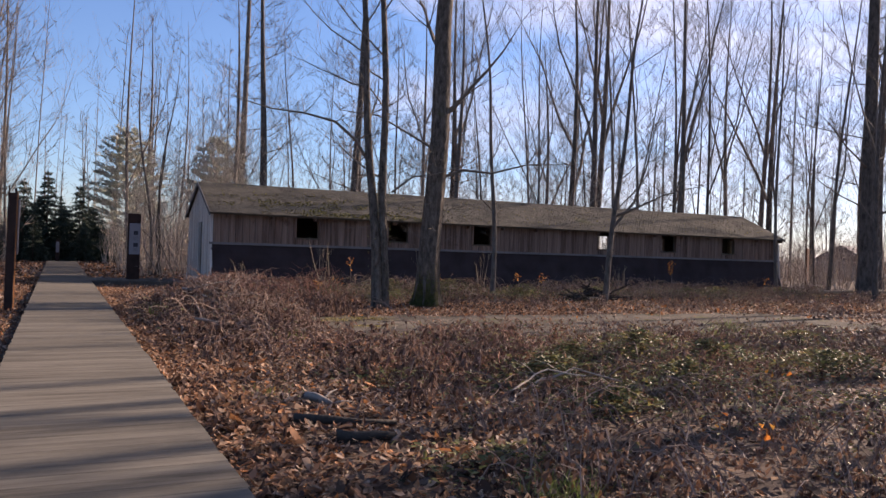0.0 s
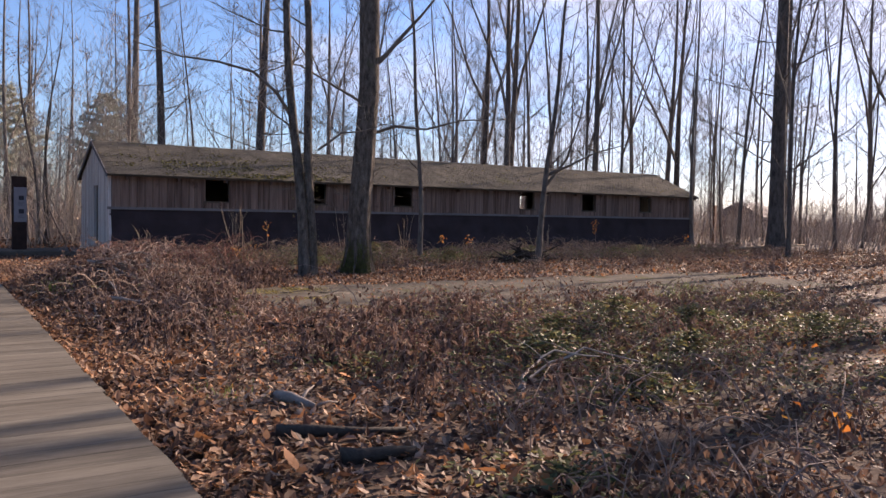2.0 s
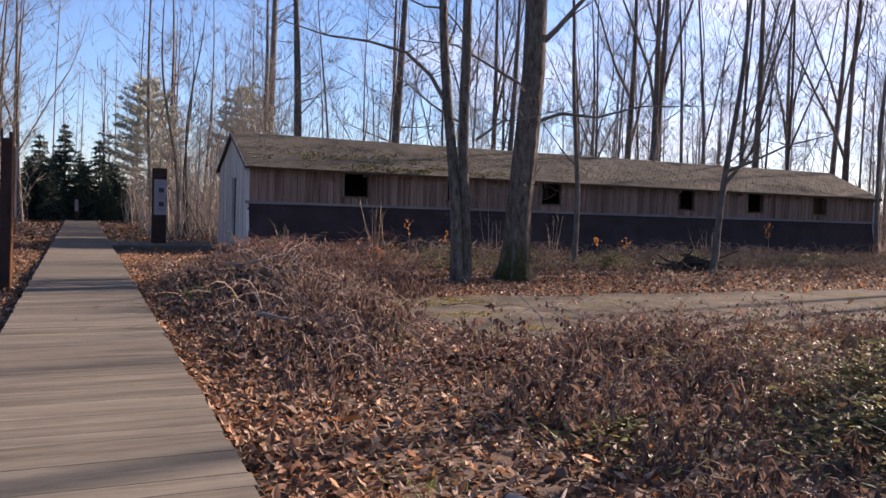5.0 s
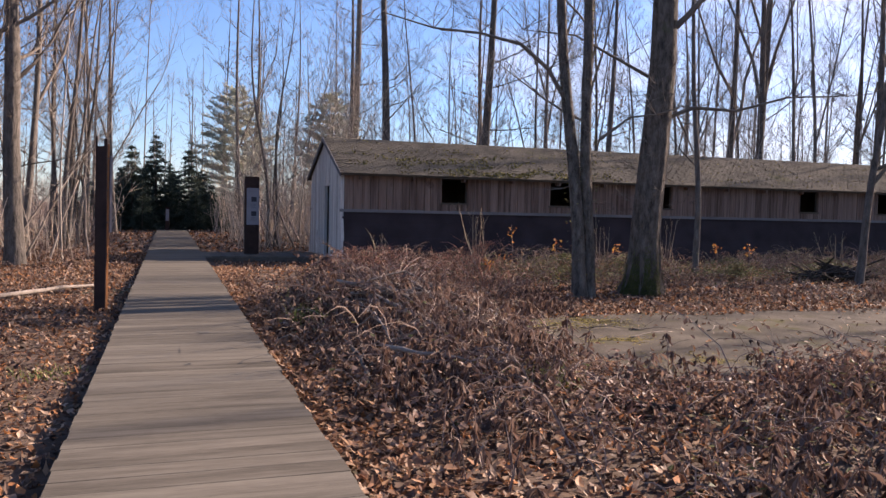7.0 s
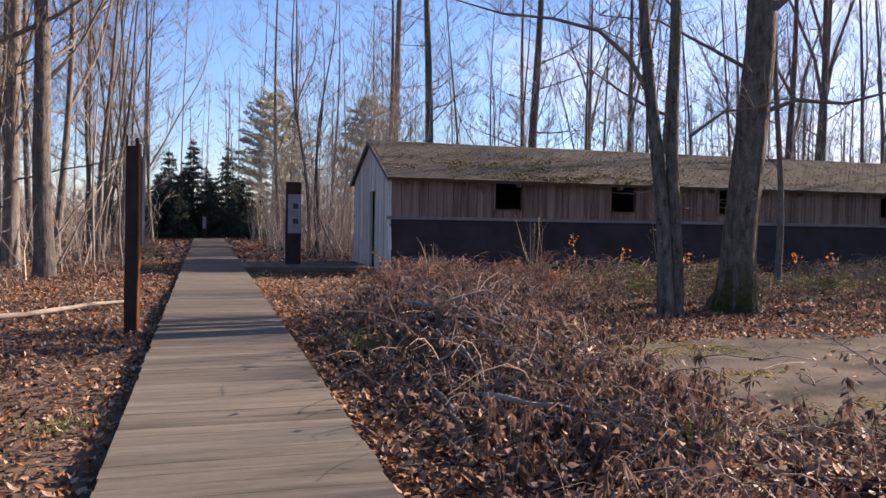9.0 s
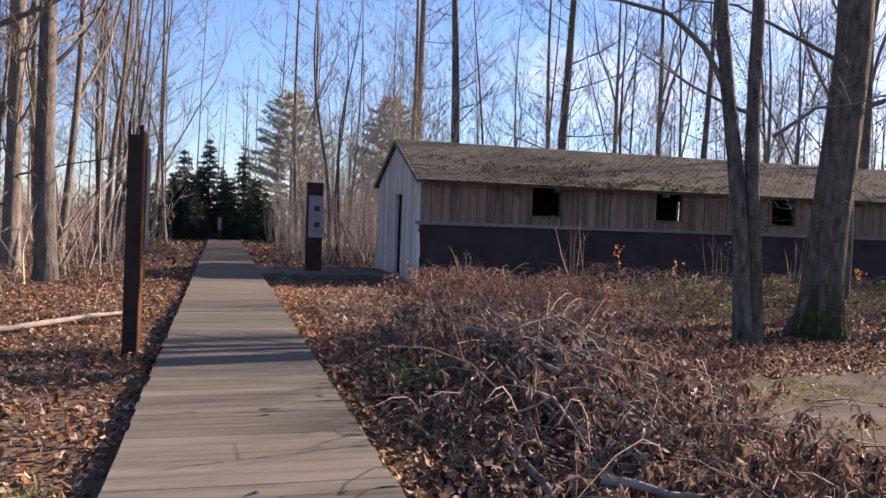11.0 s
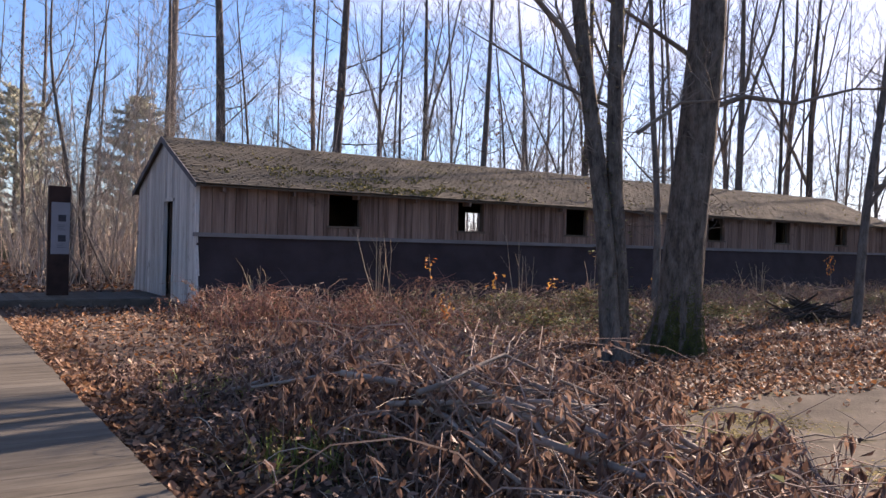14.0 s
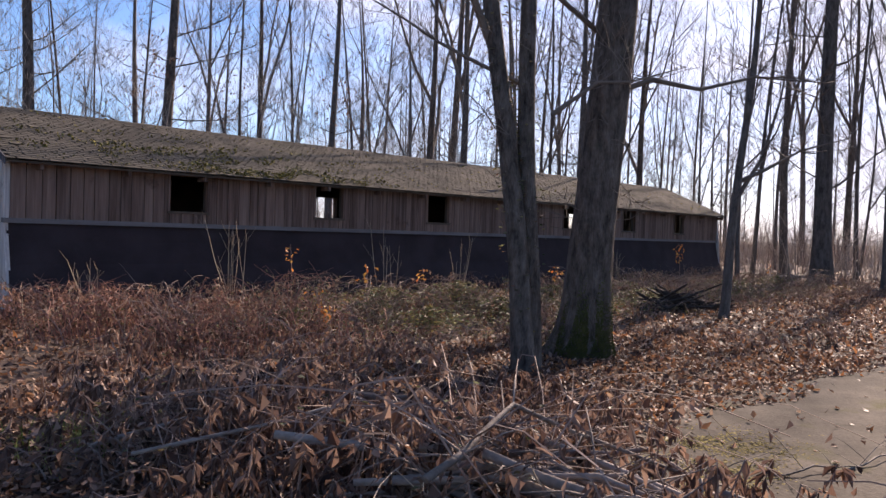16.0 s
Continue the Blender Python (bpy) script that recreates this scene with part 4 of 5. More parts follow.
def litter(name, label, n, area, size, seed, deep=0.045, mat=M_LITTER):
    r = random.Random(seed)
    s = Shape()
    k = 0
    x0, x1, y0, y1 = area
    while k < n:
        x, y = r.uniform(x0, x1), r.uniform(y0, y1)
        k += 1
        if not free(x, y) or (on_slab(x, y) and r.random() > 0.02) or (x > 3.6 and y < 8.8 and r.random() < 0.65):
            continue
        z = ground_z(x, y) + r.uniform(0.0, deep)
        if on_slab(x, y):
            z = -0.095
        L = size * r.uniform(0.5, 1.25)
        d = way(r.uniform(0, 6.283), r.gauss(0.1, 0.35))
        side = (d.cross(Vector((0, 0, 1))) + Vector((0, 0, r.gauss(0, 0.35)))).normalized()
        p = Vector((x, y, z))
        i = len(s.v)
        f = r.uniform(-0.1, 0.5)
        up = side.cross(d) * (f * L * 0.35)
        w1, w2 = side * (L * r.uniform(0.22, 0.36)), side * (L * r.uniform(0.15, 0.3))
        a, b, c = p + d * (0.35 * L), p + d * (0.7 * L), p + d * L + Vector((0, 0, r.uniform(-0.01, 0.03)))
        s.v += [tuple(p), tuple(a + w1 + up), tuple(b + w2 + up), tuple(c), tuple(b - w2 + up), tuple(a - w1 + up), tuple((a + b) / 2)]
        s.f += [(i, i + 6, i + 1), (i + 1, i + 6, i + 2), (i + 2, i + 6, i + 3), (i + 3, i + 6, i + 4), (i + 4, i + 6, i + 5), (i + 5, i + 6, i)]
    return thing(name, label, "leaves", kind="stuff", shape=s, mat=mat)


litter("leaf_litter", "brown and tan fallen oak leaves covering the ground", 84000, (0.7, 11.5, 0.8, 18.5), 0.074, 41)
litter("leaf_litter", "brown fallen leaves among the brambles", 52000, (1.0, 30.0, 14.0, 27.0), 0.085, 42)
litter("leaf_litter", "brown fallen leaves beside the boardwalk", 52000, (-6.5, -0.7, 8.0, 30.0), 0.068, 43)
litter("leaf_litter", "brown fallen leaves under the thicket", 16000, (-12.0, 14.0, 29.0, 52.0), 0.16, 44)
litter("leaf_litter", "brown dead leaves caught in the bank", 8000, (1.2, 4.6, 8.5, 18.0), 0.07, 46, 0.22, M_WITHER)
litter("leaf_litter", "dry tan and orange leaves drifted against the boardwalk", 7000, (0.78, 1.45, 1.5, 24.0), 0.078, 49, 0.07, M_FRESHLITTER)
litter("leaf_litter", "brown fallen leaves behind the start", 9000, (-14.0, 18.0, -9.0, 8.0), 0.14, 47)
litter("leaf_litter", "brown fallen leaves far beside the boardwalk", 14000, (-18.0, -6.5, 6.0, 30.0), 0.16, 48)
litter("leaf_litter", "brown fallen leaves on the open ground", 26000, (10.0, 40.0, 2.0, 24.0), 0.12, 45)


def zone(x, y):
    """How thick the brambles stand, and how high."""
    patch = 0.5 + 0.9 * noise.noise((x * 0.45, y * 0.45, 21.0))
    if on_slab(x, y) or not free(x, y):
        return 0.0, 0.0
    if min((x - 8.1) ** 2 + (y - 16.8) ** 2, (x - 6.9) ** 2 + (y - 16.8) ** 2) < 1.6:
        return 0.08, 0.15
    if 1.0 < x < 3.5 and 18.2 < y < 27:
        return 0.06, 0.16
    if 1.3 < x < 5.2 and 8.3 < y < 18.5:
        ridge = math.exp(-((x - 2.5) / 0.85) ** 2) * math.exp(-((y - 13.0) / 3.6) ** 2)
        return 0.12 + 1.1 * ridge, 0.22 + 0.42 * ridge
    if 2.2 < x < 32 and 17.5 <= y < 25.4:
        near_wall = min(1.0, (y - 16.5) / 4.5)
        return (0.55 + 0.6 * patch) * (1.0 if y > 19 else 0.5), (0.22 + 0.30 * near_wall * (0.5 + 0.8 * patch)) * (1.35 if x < 6.5 and y < 22.5 else 1.0)
    if 2.0 < x < 14 and 0.5 < y < 10.2:
        return 0.35 + 0.8 * patch, 0.22 + 0.28 * max(patch, 0)
    if -12 < x < -1.5 and 7 < y < 45:
        return (0.22 + 0.4 * patch) * min(1.0, (-1.2 - x) / 1.5), 0.30 + 0.25 * patch
    if x > 10 and y < 26:
        return 0.22 + 0.5 * patch, 0.22 + 0.25 * max(patch, 0)
    if 2 < x < 12 and 31 < y < 50:
        return 0.3, 0.6
    return 0.05, 0.25


def brambles(name, label, n, area, seed, mat, leaf_shape, green_shape, curl=1.0, thick=0.0035, droop=1.0, leafy=1.0):
    """Clumps of arching stems with withered and green leaves."""
    r = random.Random(seed)
    s = Shape()
    x0, x1, y0, y1 = area
    k = tries = 0
    while k < n and tries < n * 4:
        tries += 1
        cx, cy = r.uniform(x0, x1), r.uniform(y0, y1)
        dens, h0 = zone(cx, cy)
        if r.random() > dens or h0 < 0.05:
            continue
        h0 *= r.uniform(0.45, 1.35)
        wide = r.uniform(0.12, 0.45)
        sweep = r.uniform(0, 6.283)
        for m0 in range(r.randrange(4, 26)):
            x, y = cx + r.gauss(0, wide), cy + r.gauss(0, wide)
            if not free(x, y) or on_slab(x, y) or abs(x) < 1.15:
                continue
            k += 1
            h = h0 * r.uniform(0.4, 1.3)
            a = sweep + r.gauss(0, 1.1)
            run = h * r.uniform(0.3, 1.6) * curl
            p = Vector((x, y, ground_z(x, y) - 0.02))
            d = Vector((math.cos(a), math.sin(a), 0))
            c = Vector((-d.y, d.x, 0)) * r.gauss(0, 0.2) * h
            pts = [p, p + d * run * 0.2 + Vector((0, 0, h * 0.65)), p + d * run * 0.6 + Vector((0, 0, h)) + c, p + d * run + Vector((0, 0, h * r.uniform(0.2, 0.95))) + c * 2]
            w = thick * r.uniform(0.5, 1.8)
            soft = []
            for q in range(6):
                u = q / 5
                soft.append(pts[0] * (1 - u) ** 3 + pts[1] * (3 * u * (1 - u) ** 2) + pts[2] * (3 * u * u * (1 - u)) + pts[3] * u ** 3 + Vector((r.gauss(0, 0.02), r.gauss(0, 0.02), r.gauss(0, 0.012))) * h)
            s.tube(soft, [w * (1.3 - 0.85 * q / 5) for q in range(6)], 3)
            pts = [soft[0], soft[2], soft[3], soft[5]]
            for m in range(r.randrange(0, 3)):
                q = pts[1].lerp(pts[2], r.random())
                s.tube([q, q + way(r.uniform(0, 6.283), r.uniform(-0.4, 0.9)) * h * 0.4], [w * 0.7, w * 0.3], 3)
            green = noise.noise((x * 0.35, y * 0.35, 50.0)) + (0.55 if (x > 4.5 and y < 9.5) else 0) + (0.5 if (6.5 < x < 30 and 18.5 < y < 25) else 0) - (0.5 if (x < 6.5 and y > 9) else 0)
            for m in range(int(r.randrange(3, 12) * leafy)):
                u = r.uniform(0.25, 1.0) * 3
                j = min(int(u), 2)
                q = pts[j].lerp(pts[j + 1], u - j)
                L = r.uniform(0.025, 0.065)
                if r.random() < 0.08 + 0.75 * max(green, 0):
                    green_shape.leaf(q, way(r.uniform(0, 6.283), r.uniform(-0.6, 0.5)), way(r.uniform(0, 6.283), r.uniform(-0.3, 0.3)), L, L * 0.75)
                else:
                    leaf_shape.leaf(q, way(r.uniform(0, 6.283), r.uniform(-1.5, -0.4)), way(r.uniform(0, 6.283), r.uniform(-0.3, 0.3)), L * r.uniform(0.8, 1.35) * droop, L * r.uniform(0.4, 0.85), r.uniform(0.2, 0.9))
    return thing(name, label, "brambles", kind="stuff", shape=s, mat=mat)


dead, green, withering = Shape(), Shape(), Shape()


def withered(name, label, n, middle, wide, high, seed):
    """Upright dead herbs, their long leaves hanging from the stem."""
    r = random.Random(seed)
    s = Shape()
    k = tries = 0
    while k < n and tries < 20 * n:
        tries += 1
        if k % 9 == 0 or tries == 1:
            cx, cy = r.gauss(middle[0], wide[0]), r.gauss(middle[1], wide[1])
        x, y = r.gauss(cx, 0.22), r.gauss(cy, 0.22)
        if not free(x, y) or on_slab(x, y) or abs(x) < 1.35 or min((x - 8.4) ** 2 + (y - 16.9) ** 2, (x - 7.0) ** 2 + (y - 16.8) ** 2) < 0.9:
            continue
        k += 1
        h = high * r.uniform(0.4, 1.2)
        p = Vector((x, y, ground_z(x, y) - 0.02))
        a = r.uniform(0, 6.283)
        e = Vector((math.cos(a), math.sin(a), 0)) * h * r.uniform(0.05, 0.6)
        pts = [p, p + e * 0.25 + Vector((0, 0, h * 0.5)), p + e * 0.6 + Vector((0, 0, h * 0.9)), p + e + Vector((0, 0, h * r.uniform(0.75, 1.0)))]
        s.tube(pts, [0.0055, 0.0045, 0.0035, 0.002], 4)
        for m in range(r.randrange(11, 24)):
            u = r.uniform(0.7, 3.0)
            j = min(int(u), 2)
            q = pts[j].lerp(pts[j + 1], u - j)
            b = r.uniform(0, 6.283)
            L = r.uniform(0.05, 0.12)
            withering.leaf(q, way(b, r.uniform(-1.45, -0.5)), Vector((-math.sin(b), math.cos(b), 0)), L, L * r.uniform(0.14, 0.36), r.uniform(0.2, 1.0))
    return thing(name, label, "withered plants", kind="stuff", shape=s, mat=M_BRAMBLE)


withered("withered_plants", "dead upright herbs with hanging grey-brown leaves", 400, (2.7, 13.9), (0.75, 1.9), 0.50, 301)
withered("withered_plants", "dead upright herbs beside the slab", 110, (4.3, 14.8), (0.9, 1.0), 0.34, 302)
withered("withered_plants", "dead reddish herbs on the open ground", 210, (5.2, 7.2), (1.5, 1.3), 0.36, 303)
withered("withered_plants", "dead grey-brown herbs along the boardwalk", 80, (2.1, 9.4), (0.5, 1.6), 0.40, 304)
brambles("brambles", "tangled brown bramble stems on the bank", 1500, (1.2, 6.4, 8.0, 18.6), 51, M_BRAMBLE, withering, green, 1.2, 0.0035, 1.3, 1.3)
brambles("brambles", "reddish-brown brambles before the barrack wall", 3600, (2.2, 32.0, 17.5, 25.5), 52, M_BRAMBLE, dead, green, 1.0, 0.0045)
brambles("brambles", "low dark bramble tangle with green leaves", 2600, (2.6, 14.0, 0.5, 10.0), 53, M_BRAMBLE, dead, green)
brambles("brambles", "sparse dry brambles beside the boardwalk", 1700, (-12.0, -1.3, 7.0, 42.0), 54, M_BRAMBLE, dead, green, 1.0, 0.0045)
brambles("brambles", "low brown brambles on the open ground", 2000, (10.0, 38.0, 2.0, 25.0), 55, M_BRAMBLE, dead, green, 1.0, 0.005)
brambles("dry_stalks", "pale dry stalks among the brambles", 900, (1.2, 30.0, 8.0, 25.4), 56, M_STRAW, dead, green, 0.5, 0.003)
brambles("dry_canes", "pale dead canes tangled on the bank", 45, (1.3, 3.6, 9.0, 18.0), 57, M_CANE, dead, green, 1.8, 0.0035)
brambles("brambles", "reddish dry stems before the gable", 1000, (2.4, 7.0, 18.0, 25.2), 58, M_REDSTEM, dead, green, 0.6, 0.004)
brambles("brambles", "low reddish bramble stems", 650, (3.2, 9.0, 5.0, 9.8), 59, M_REDSTEM, dead, green, 0.9, 0.003)
thing("withered_leaves", "grey-brown withered leaves hanging on dead herbs", "leaves", kind="stuff", shape=withering, mat=M_WITHER)
thing("dead_leaves", "withered brown leaves hanging on the brambles", "leaves", kind="stuff", shape=dead, mat=M_DEADLEAF)
thing("bramble_leaves", "green and yellowing bramble leaves", "leaves", kind="stuff", shape=green, mat=M_GREEN)


def green_patch(x, y, wide, high, n, seed, label):
    """A low mound of evergreen bramble and ivy leaves."""
    r = random.Random(seed)
    s = Shape()
    for i in range(n):
        u = min(abs(r.gauss(0, 0.5)), 1.3)
        a = r.uniform(0, 6.283)
        rr = wide * u * (1 + 0.35 * math.sin(3 * a + seed))
        px, py = rr * math.cos(a), rr * math.sin(a) * 0.8
        if not free(x + px, y + py) or on_slab(x + px, y + py):
            continue
        p = Vector((px, py, r.random() ** 0.6 * high * max(0.15, 1 - 0.7 * u) + 0.02))
        L = r.uniform(0.04, 0.085)
        s.leaf(p, way(r.uniform(0, 6.283), r.uniform(-0.5, 0.6)), way(r.uniform(0, 6.283), r.uniform(-0.4, 0.4)), L, L * 0.7)
    return thing("bramble_patch", label, "brambles", kind="stuff", shape=s, mat=M_GREEN, at=pose(x, y, ground_z(x, y)))


for i, (x, y, w, h, n) in enumerate([(7.3, 7.3, 1.0, 0.55, 2000), (5.6, 5.0, 1.3, 0.25, 1300), (9.2, 5.6, 1.5, 0.4, 2200), (11.2, 7.8, 1.4, 0.4, 1800), (7.6, 3.2, 1.4, 0.3, 1600), (9.2, 22.6, 1.3, 0.6, 1600), (11.6, 23.0, 1.4, 0.6, 1700), (14.2, 22.6, 1.4, 0.55, 1500), (18.0, 23.0, 1.8, 0.5, 1600), (23.0, 22.5, 2.0, 0.5, 1400), (6.6, 21.6, 1.0, 0.4, 800), (8.4, 20.6, 1.2, 0.45, 1100), (10.6, 21.0, 1.4, 0.5, 1400), (13.0, 20.8, 1.4, 0.45, 1300), (16.3, 21.4, 1.6, 0.45, 1300), (20.5, 21.4, 1.8, 0.5, 1300), (26.5, 22.5, 2.0, 0.5, 1200), (3.3, 6.4, 0.9, 0.2, 500), (2.6, 3.0, 0.8, 0.12, 500), (4.7, 5.6, 0.9, 0.5, 1500), (5.6, 6.5, 1.0, 0.5, 1500), (6.3, 5.2, 1.0, 0.45, 1500), (4.5, 4.2, 0.7, 0.35, 1000), (8.0, 6.6, 1.2, 0.5, 1600)]):
    green_patch(x, y - (0.9 if y > 20 else 0.0), w * 1.25, h * (0.85 if y > 20 else 0.8), int(n * (1.2 if y > 20 else 1.0)), 210 + i, "low mound of green and yellowing bramble leaves")


def grass(x, y, n, h, spread, seed, label):
    r = random.Random(seed)
    s = Shape()
    for i in range(n):
        p = Vector((r.gauss(0, spread), r.gauss(0, spread), -0.02))
        d = way(r.uniform(0, 6.283), r.uniform(0.6, 1.4))
        L = h * r.uniform(0.5, 1.2)
        side = d.cross(Vector((0, 0, 1))).normalized() * 0.004
        m, t = p + d * L * 0.6, p + d * L * 0.9 + Vector((d.x, d.y, -0.25)) * L * 0.25
        k = len(s.v)
        s.v += [tuple(p - side), tuple(p + side), tuple(m + side * 0.8), tuple(m - side * 0.8), tuple(t)]
        s.f += [(k, k + 1, k + 2, k + 3), (k + 3, k + 2, k + 4)]
    return thing("grass_tuft", label, "grass", kind="stuff", shape=s, mat=M_GRASS, at=pose(x, y, ground_z(x, y)))


for i, (x, y, n, h, sp) in enumerate([(2.55, 2.2, 160, 0.22, 0.14), (11.3, 9.5, 260, 0.42, 0.22), (1.75, 14.0, 320, 0.30, 0.22), (-1.2, 11.7, 160, 0.14, 0.16), (2.9, 9.9, 180, 0.28, 0.12), (2.0, 16.4, 300, 0.25, 0.3), (1.6, 5.9, 120, 0.14, 0.2), (-1.6, 10.5, 120, 0.12, 0.2)]):
    grass(x, y, n, h, sp, 70 + i, "tuft of green winter grass in the leaf litter")


# ---- fallen wood ----
def fallen(name, label, pts, radius, mat=M_DEADWOOD, seed=1, side_twigs=3, sides=8):
    r = random.Random(seed)
    base = Vector((pts[0][0], pts[0][1], 0))
    s = Shape()
    fine = []
    for a, b in zip(pts, pts[1:]):
        for k in range(3):
            fine.append(Vector(a).lerp(Vector(b), k / 3) - base + Vector((r.gauss(0, 0.012), r.gauss(0, 0.012), r.gauss(0, 0.008))))
    fine.append(Vector(pts[-1]) - base)
    n = len(fine) - 1
    s.tube(fine, [radius * (1 - 0.6 * i / n) * r.uniform(0.85, 1.15) for i in range(n + 1)], sides)
    t = thing(name, label, "wood", "fallen wood", shape=s, mat=mat, smooth=True, at=Matrix.Translation(base))
    for i in range(side_twigs):
        j = r.randrange(1, n + 1)
        q = fine[j]
        e = q + way(r.uniform(0, 6.283), r.uniform(0.0, 0.6)) * r.uniform(0.15, 0.5)
        part("twig", Shape().tube([q, q.lerp(e, 0.5) + Vector((0, 0, 0.02)), e], [radius * 0.3, radius * 0.22, radius * 0.1], 5), mat, t, smooth=True)
    return t


def lie(x, y, up=0.03):
    return (x, y, ground_z(x, y) + up)


fallen("log", "charred black rotting log in the leaves", [lie(1.55, 4.58, 0.05), lie(2.30, 4.22, 0.05)], 0.055, M_ROTLOG, 81, 0, 10)
fallen("log", "short black rotting log in the leaves", [lie(1.68, 3.92, 0.05), lie(2.12, 3.80, 0.05)], 0.07, M_ROTLOG, 82, 0, 10)
fallen("log", "dark fallen log lying by the slab", [lie(3.05, 9.2, 0.05), lie(3.68, 8.85, 0.05)], 0.045, M_ROTLOG, 83, 1)
fallen("stick", "pale crooked dead branch on the brambles", [lie(3.75, 4.9, 0.05), lie(4.2, 5.0, 0.25), lie(4.55, 4.95, 0.34), lie(4.95, 4.65, 0.26)], 0.016, M_DEADWOOD, 84)
fallen("branch", "mossy broken branch end in the leaves", [lie(1.40, 10.25, 0.05), lie(1.55, 11.1, 0.12), lie(1.5, 11.9, 0.2)], 0.034, M_DEADWOOD, 85, 2)
fallen("branch", "long dead branch across the bank", [lie(2.1, 12.9, 0.35), lie(2.4, 11.9, 0.2), lie(2.55, 10.9, 0.08), lie(2.75, 9.9, 0.03)], 0.022, M_DEADWOOD, 86, 5)
fallen("branch", "long dead branch across the bank", [lie(2.7, 13.6, 0.4), lie(3.1, 12.4, 0.25), lie(3.3, 11.2, 0.1), lie(3.6, 10.2, 0.05)], 0.017, M_DEADWOOD, 87, 5)
fallen("branch", "thin grey dead branch in the brambles", [lie(1.9, 13.2, 0.5), lie(2.6, 13.4, 0.5), lie(3.4, 13.0, 0.35), lie(4.3, 13.1, 0.1)], 0.015, M_DEADWOOD, 88, 5)
fallen("branch", "grey dead branch in the brambles", [lie(3.0, 15.9, 0.35), lie(3.4, 15.4, 0.3), lie(3.9, 15.0, 0.12)], 0.018, M_DEADWOOD, 89, 3)
fallen("branch", "pale dead stick leaning by the slab", [lie(3.35, 12.8, 0.02), lie(3.8, 13.3, 0.2), lie(4.3, 13.8, 0.3)], 0.014, M_DEADWOOD, 90, 2)
fallen("branch", "whitish dead stick on the bank", [lie(3.0, 14.7, 0.35), lie(3.45, 14.4, 0.36), lie(3.85, 14.2, 0.30)], 0.013, M_DEADWOOD, 91, 3)
fallen("log", "pale fallen birch trunk beyond the barrack", [lie(31.0, 24.0, 0.1), lie(35.5, 22.5, 0.35)], 0.09, M_STRAW, 92, 0)
fallen("log", "pale fallen trunk beside the boardwalk", [lie(-4.4, 16.6, 0.05), lie(-3.4, 17.25, 0.10), lie(-2.6, 17.75, 0.08), lie(-1.9, 18.9, 0.10), lie(-1.4, 19.9, 0.05)], 0.055, M_DEADWOOD, 93, 2)
fallen("branch", "thick dead branch sliding off the bank", [(2.0, 12.5, 0.2), (2.3, 11.9, 0.12), (2.7, 11.3, 0.03), (2.9, 10.9, -0.04)], 0.03, M_DEADWOOD, 171, 4)
fallen("branch", "pale dead stem sliding off the bank", [(1.92, 12.75, 0.34), (2.0, 12.1, 0.2), (2.1, 11.4, 0.03), (2.16, 11.0, -0.05)], 0.014, M_DEADWOOD, 172, 3)
fallen("branch", "grey dead branch at the foot of the bank", [(2.55, 12.25, 0.16), (2.65, 11.8, 0.1), (2.75, 11.2, 0.0)], 0.022, M_DEADWOOD, 173, 3)
fallen("branch", "dead branch resting on the tangled bank", [(2.1, 13.3, 0.5), (2.6, 13.25, 0.42), (3.1, 13.2, 0.32)], 0.02, M_DEADWOOD, 174, 4)
fallen("branch", "pale dead stick by the slab", [(3.1, 12.2, 0.05), (3.5, 12.7, 0.12), (3.95, 13.25, 0.12)], 0.022, M_CANE, 175, 2)
r = random.Random(77)
for i in range(12):
    x, y, a, l = r.uniform(1.4, 3.9), r.uniform(9.2, 16.0), r.uniform(0, 6.283), r.uniform(0.7, 1.9)
    px, py = math.cos(a) * l, math.sin(a) * l
    if x + px < 1.2 or x + px > 4.6:
        px = -px
    fallen("branch", "grey-brown dead branch in the tangle on the bank", [lie(x, y, 0.12 + r.uniform(0, 0.25)), lie(x + px * 0.5 + r.gauss(0, 0.1), y + py * 0.5, 0.2 + r.uniform(0, 0.25)), lie(max(x + px, 1.0), y + py, 0.05)], r.uniform(0.012, 0.028), M_DEADWOOD, 180 + i, 4, 6)
for i in range(16):
    # the crown of a dead tree, its branches spread down the bank
    x0, y0, x1, y1 = r.gauss(2.25, 0.2), r.gauss(13.7, 0.35), r.uniform(1.9, 3.9), r.uniform(11.0, 12.8)
    fallen("branch", "grey dead branch of a fallen crown on the bank", [lie(x0, y0, r.uniform(0.2, 0.42)), lie(x0 * 0.6 + x1 * 0.4, y0 * 0.6 + y1 * 0.4 + r.gauss(0, 0.1), r.uniform(0.15, 0.34)), lie(x1, y1, 0.02)], r.uniform(0.011, 0.03), M_DEADWOOD, 320 + i, 6, 6)
fallen("log", "pale mossy broken log in the leaves", [lie(1.95, 5.6, 0.05), lie(2.02, 5.05, 0.05)], 0.05, M_DEADWOOD, 340, 2, 10)
fallen("branch", "thin dark branch lying in the leaves", [lie(2.7, 7.25, 0.04), lie(2.95, 6.8, 0.05), lie(3.2, 6.35, 0.03)], 0.018, M_ROTLOG, 341, 2)
fallen("branch", "pale bent dead branch in the brambles", [lie(3.74, 4.8, 0.03), lie(3.95, 5.0, 0.2), lie(4.3, 5.09, 0.33), lie(4.6, 4.8, 0.3)], 0.015, M_CANE, 342, 2)
fallen("branch", "thick barked dead branch across the bank", [lie(2.4, 14.4, 0.25), lie(2.75, 14.2, 0.3), lie(3.2, 13.87, 0.22)], 0.026, M_DEADWOOD, 343, 4)
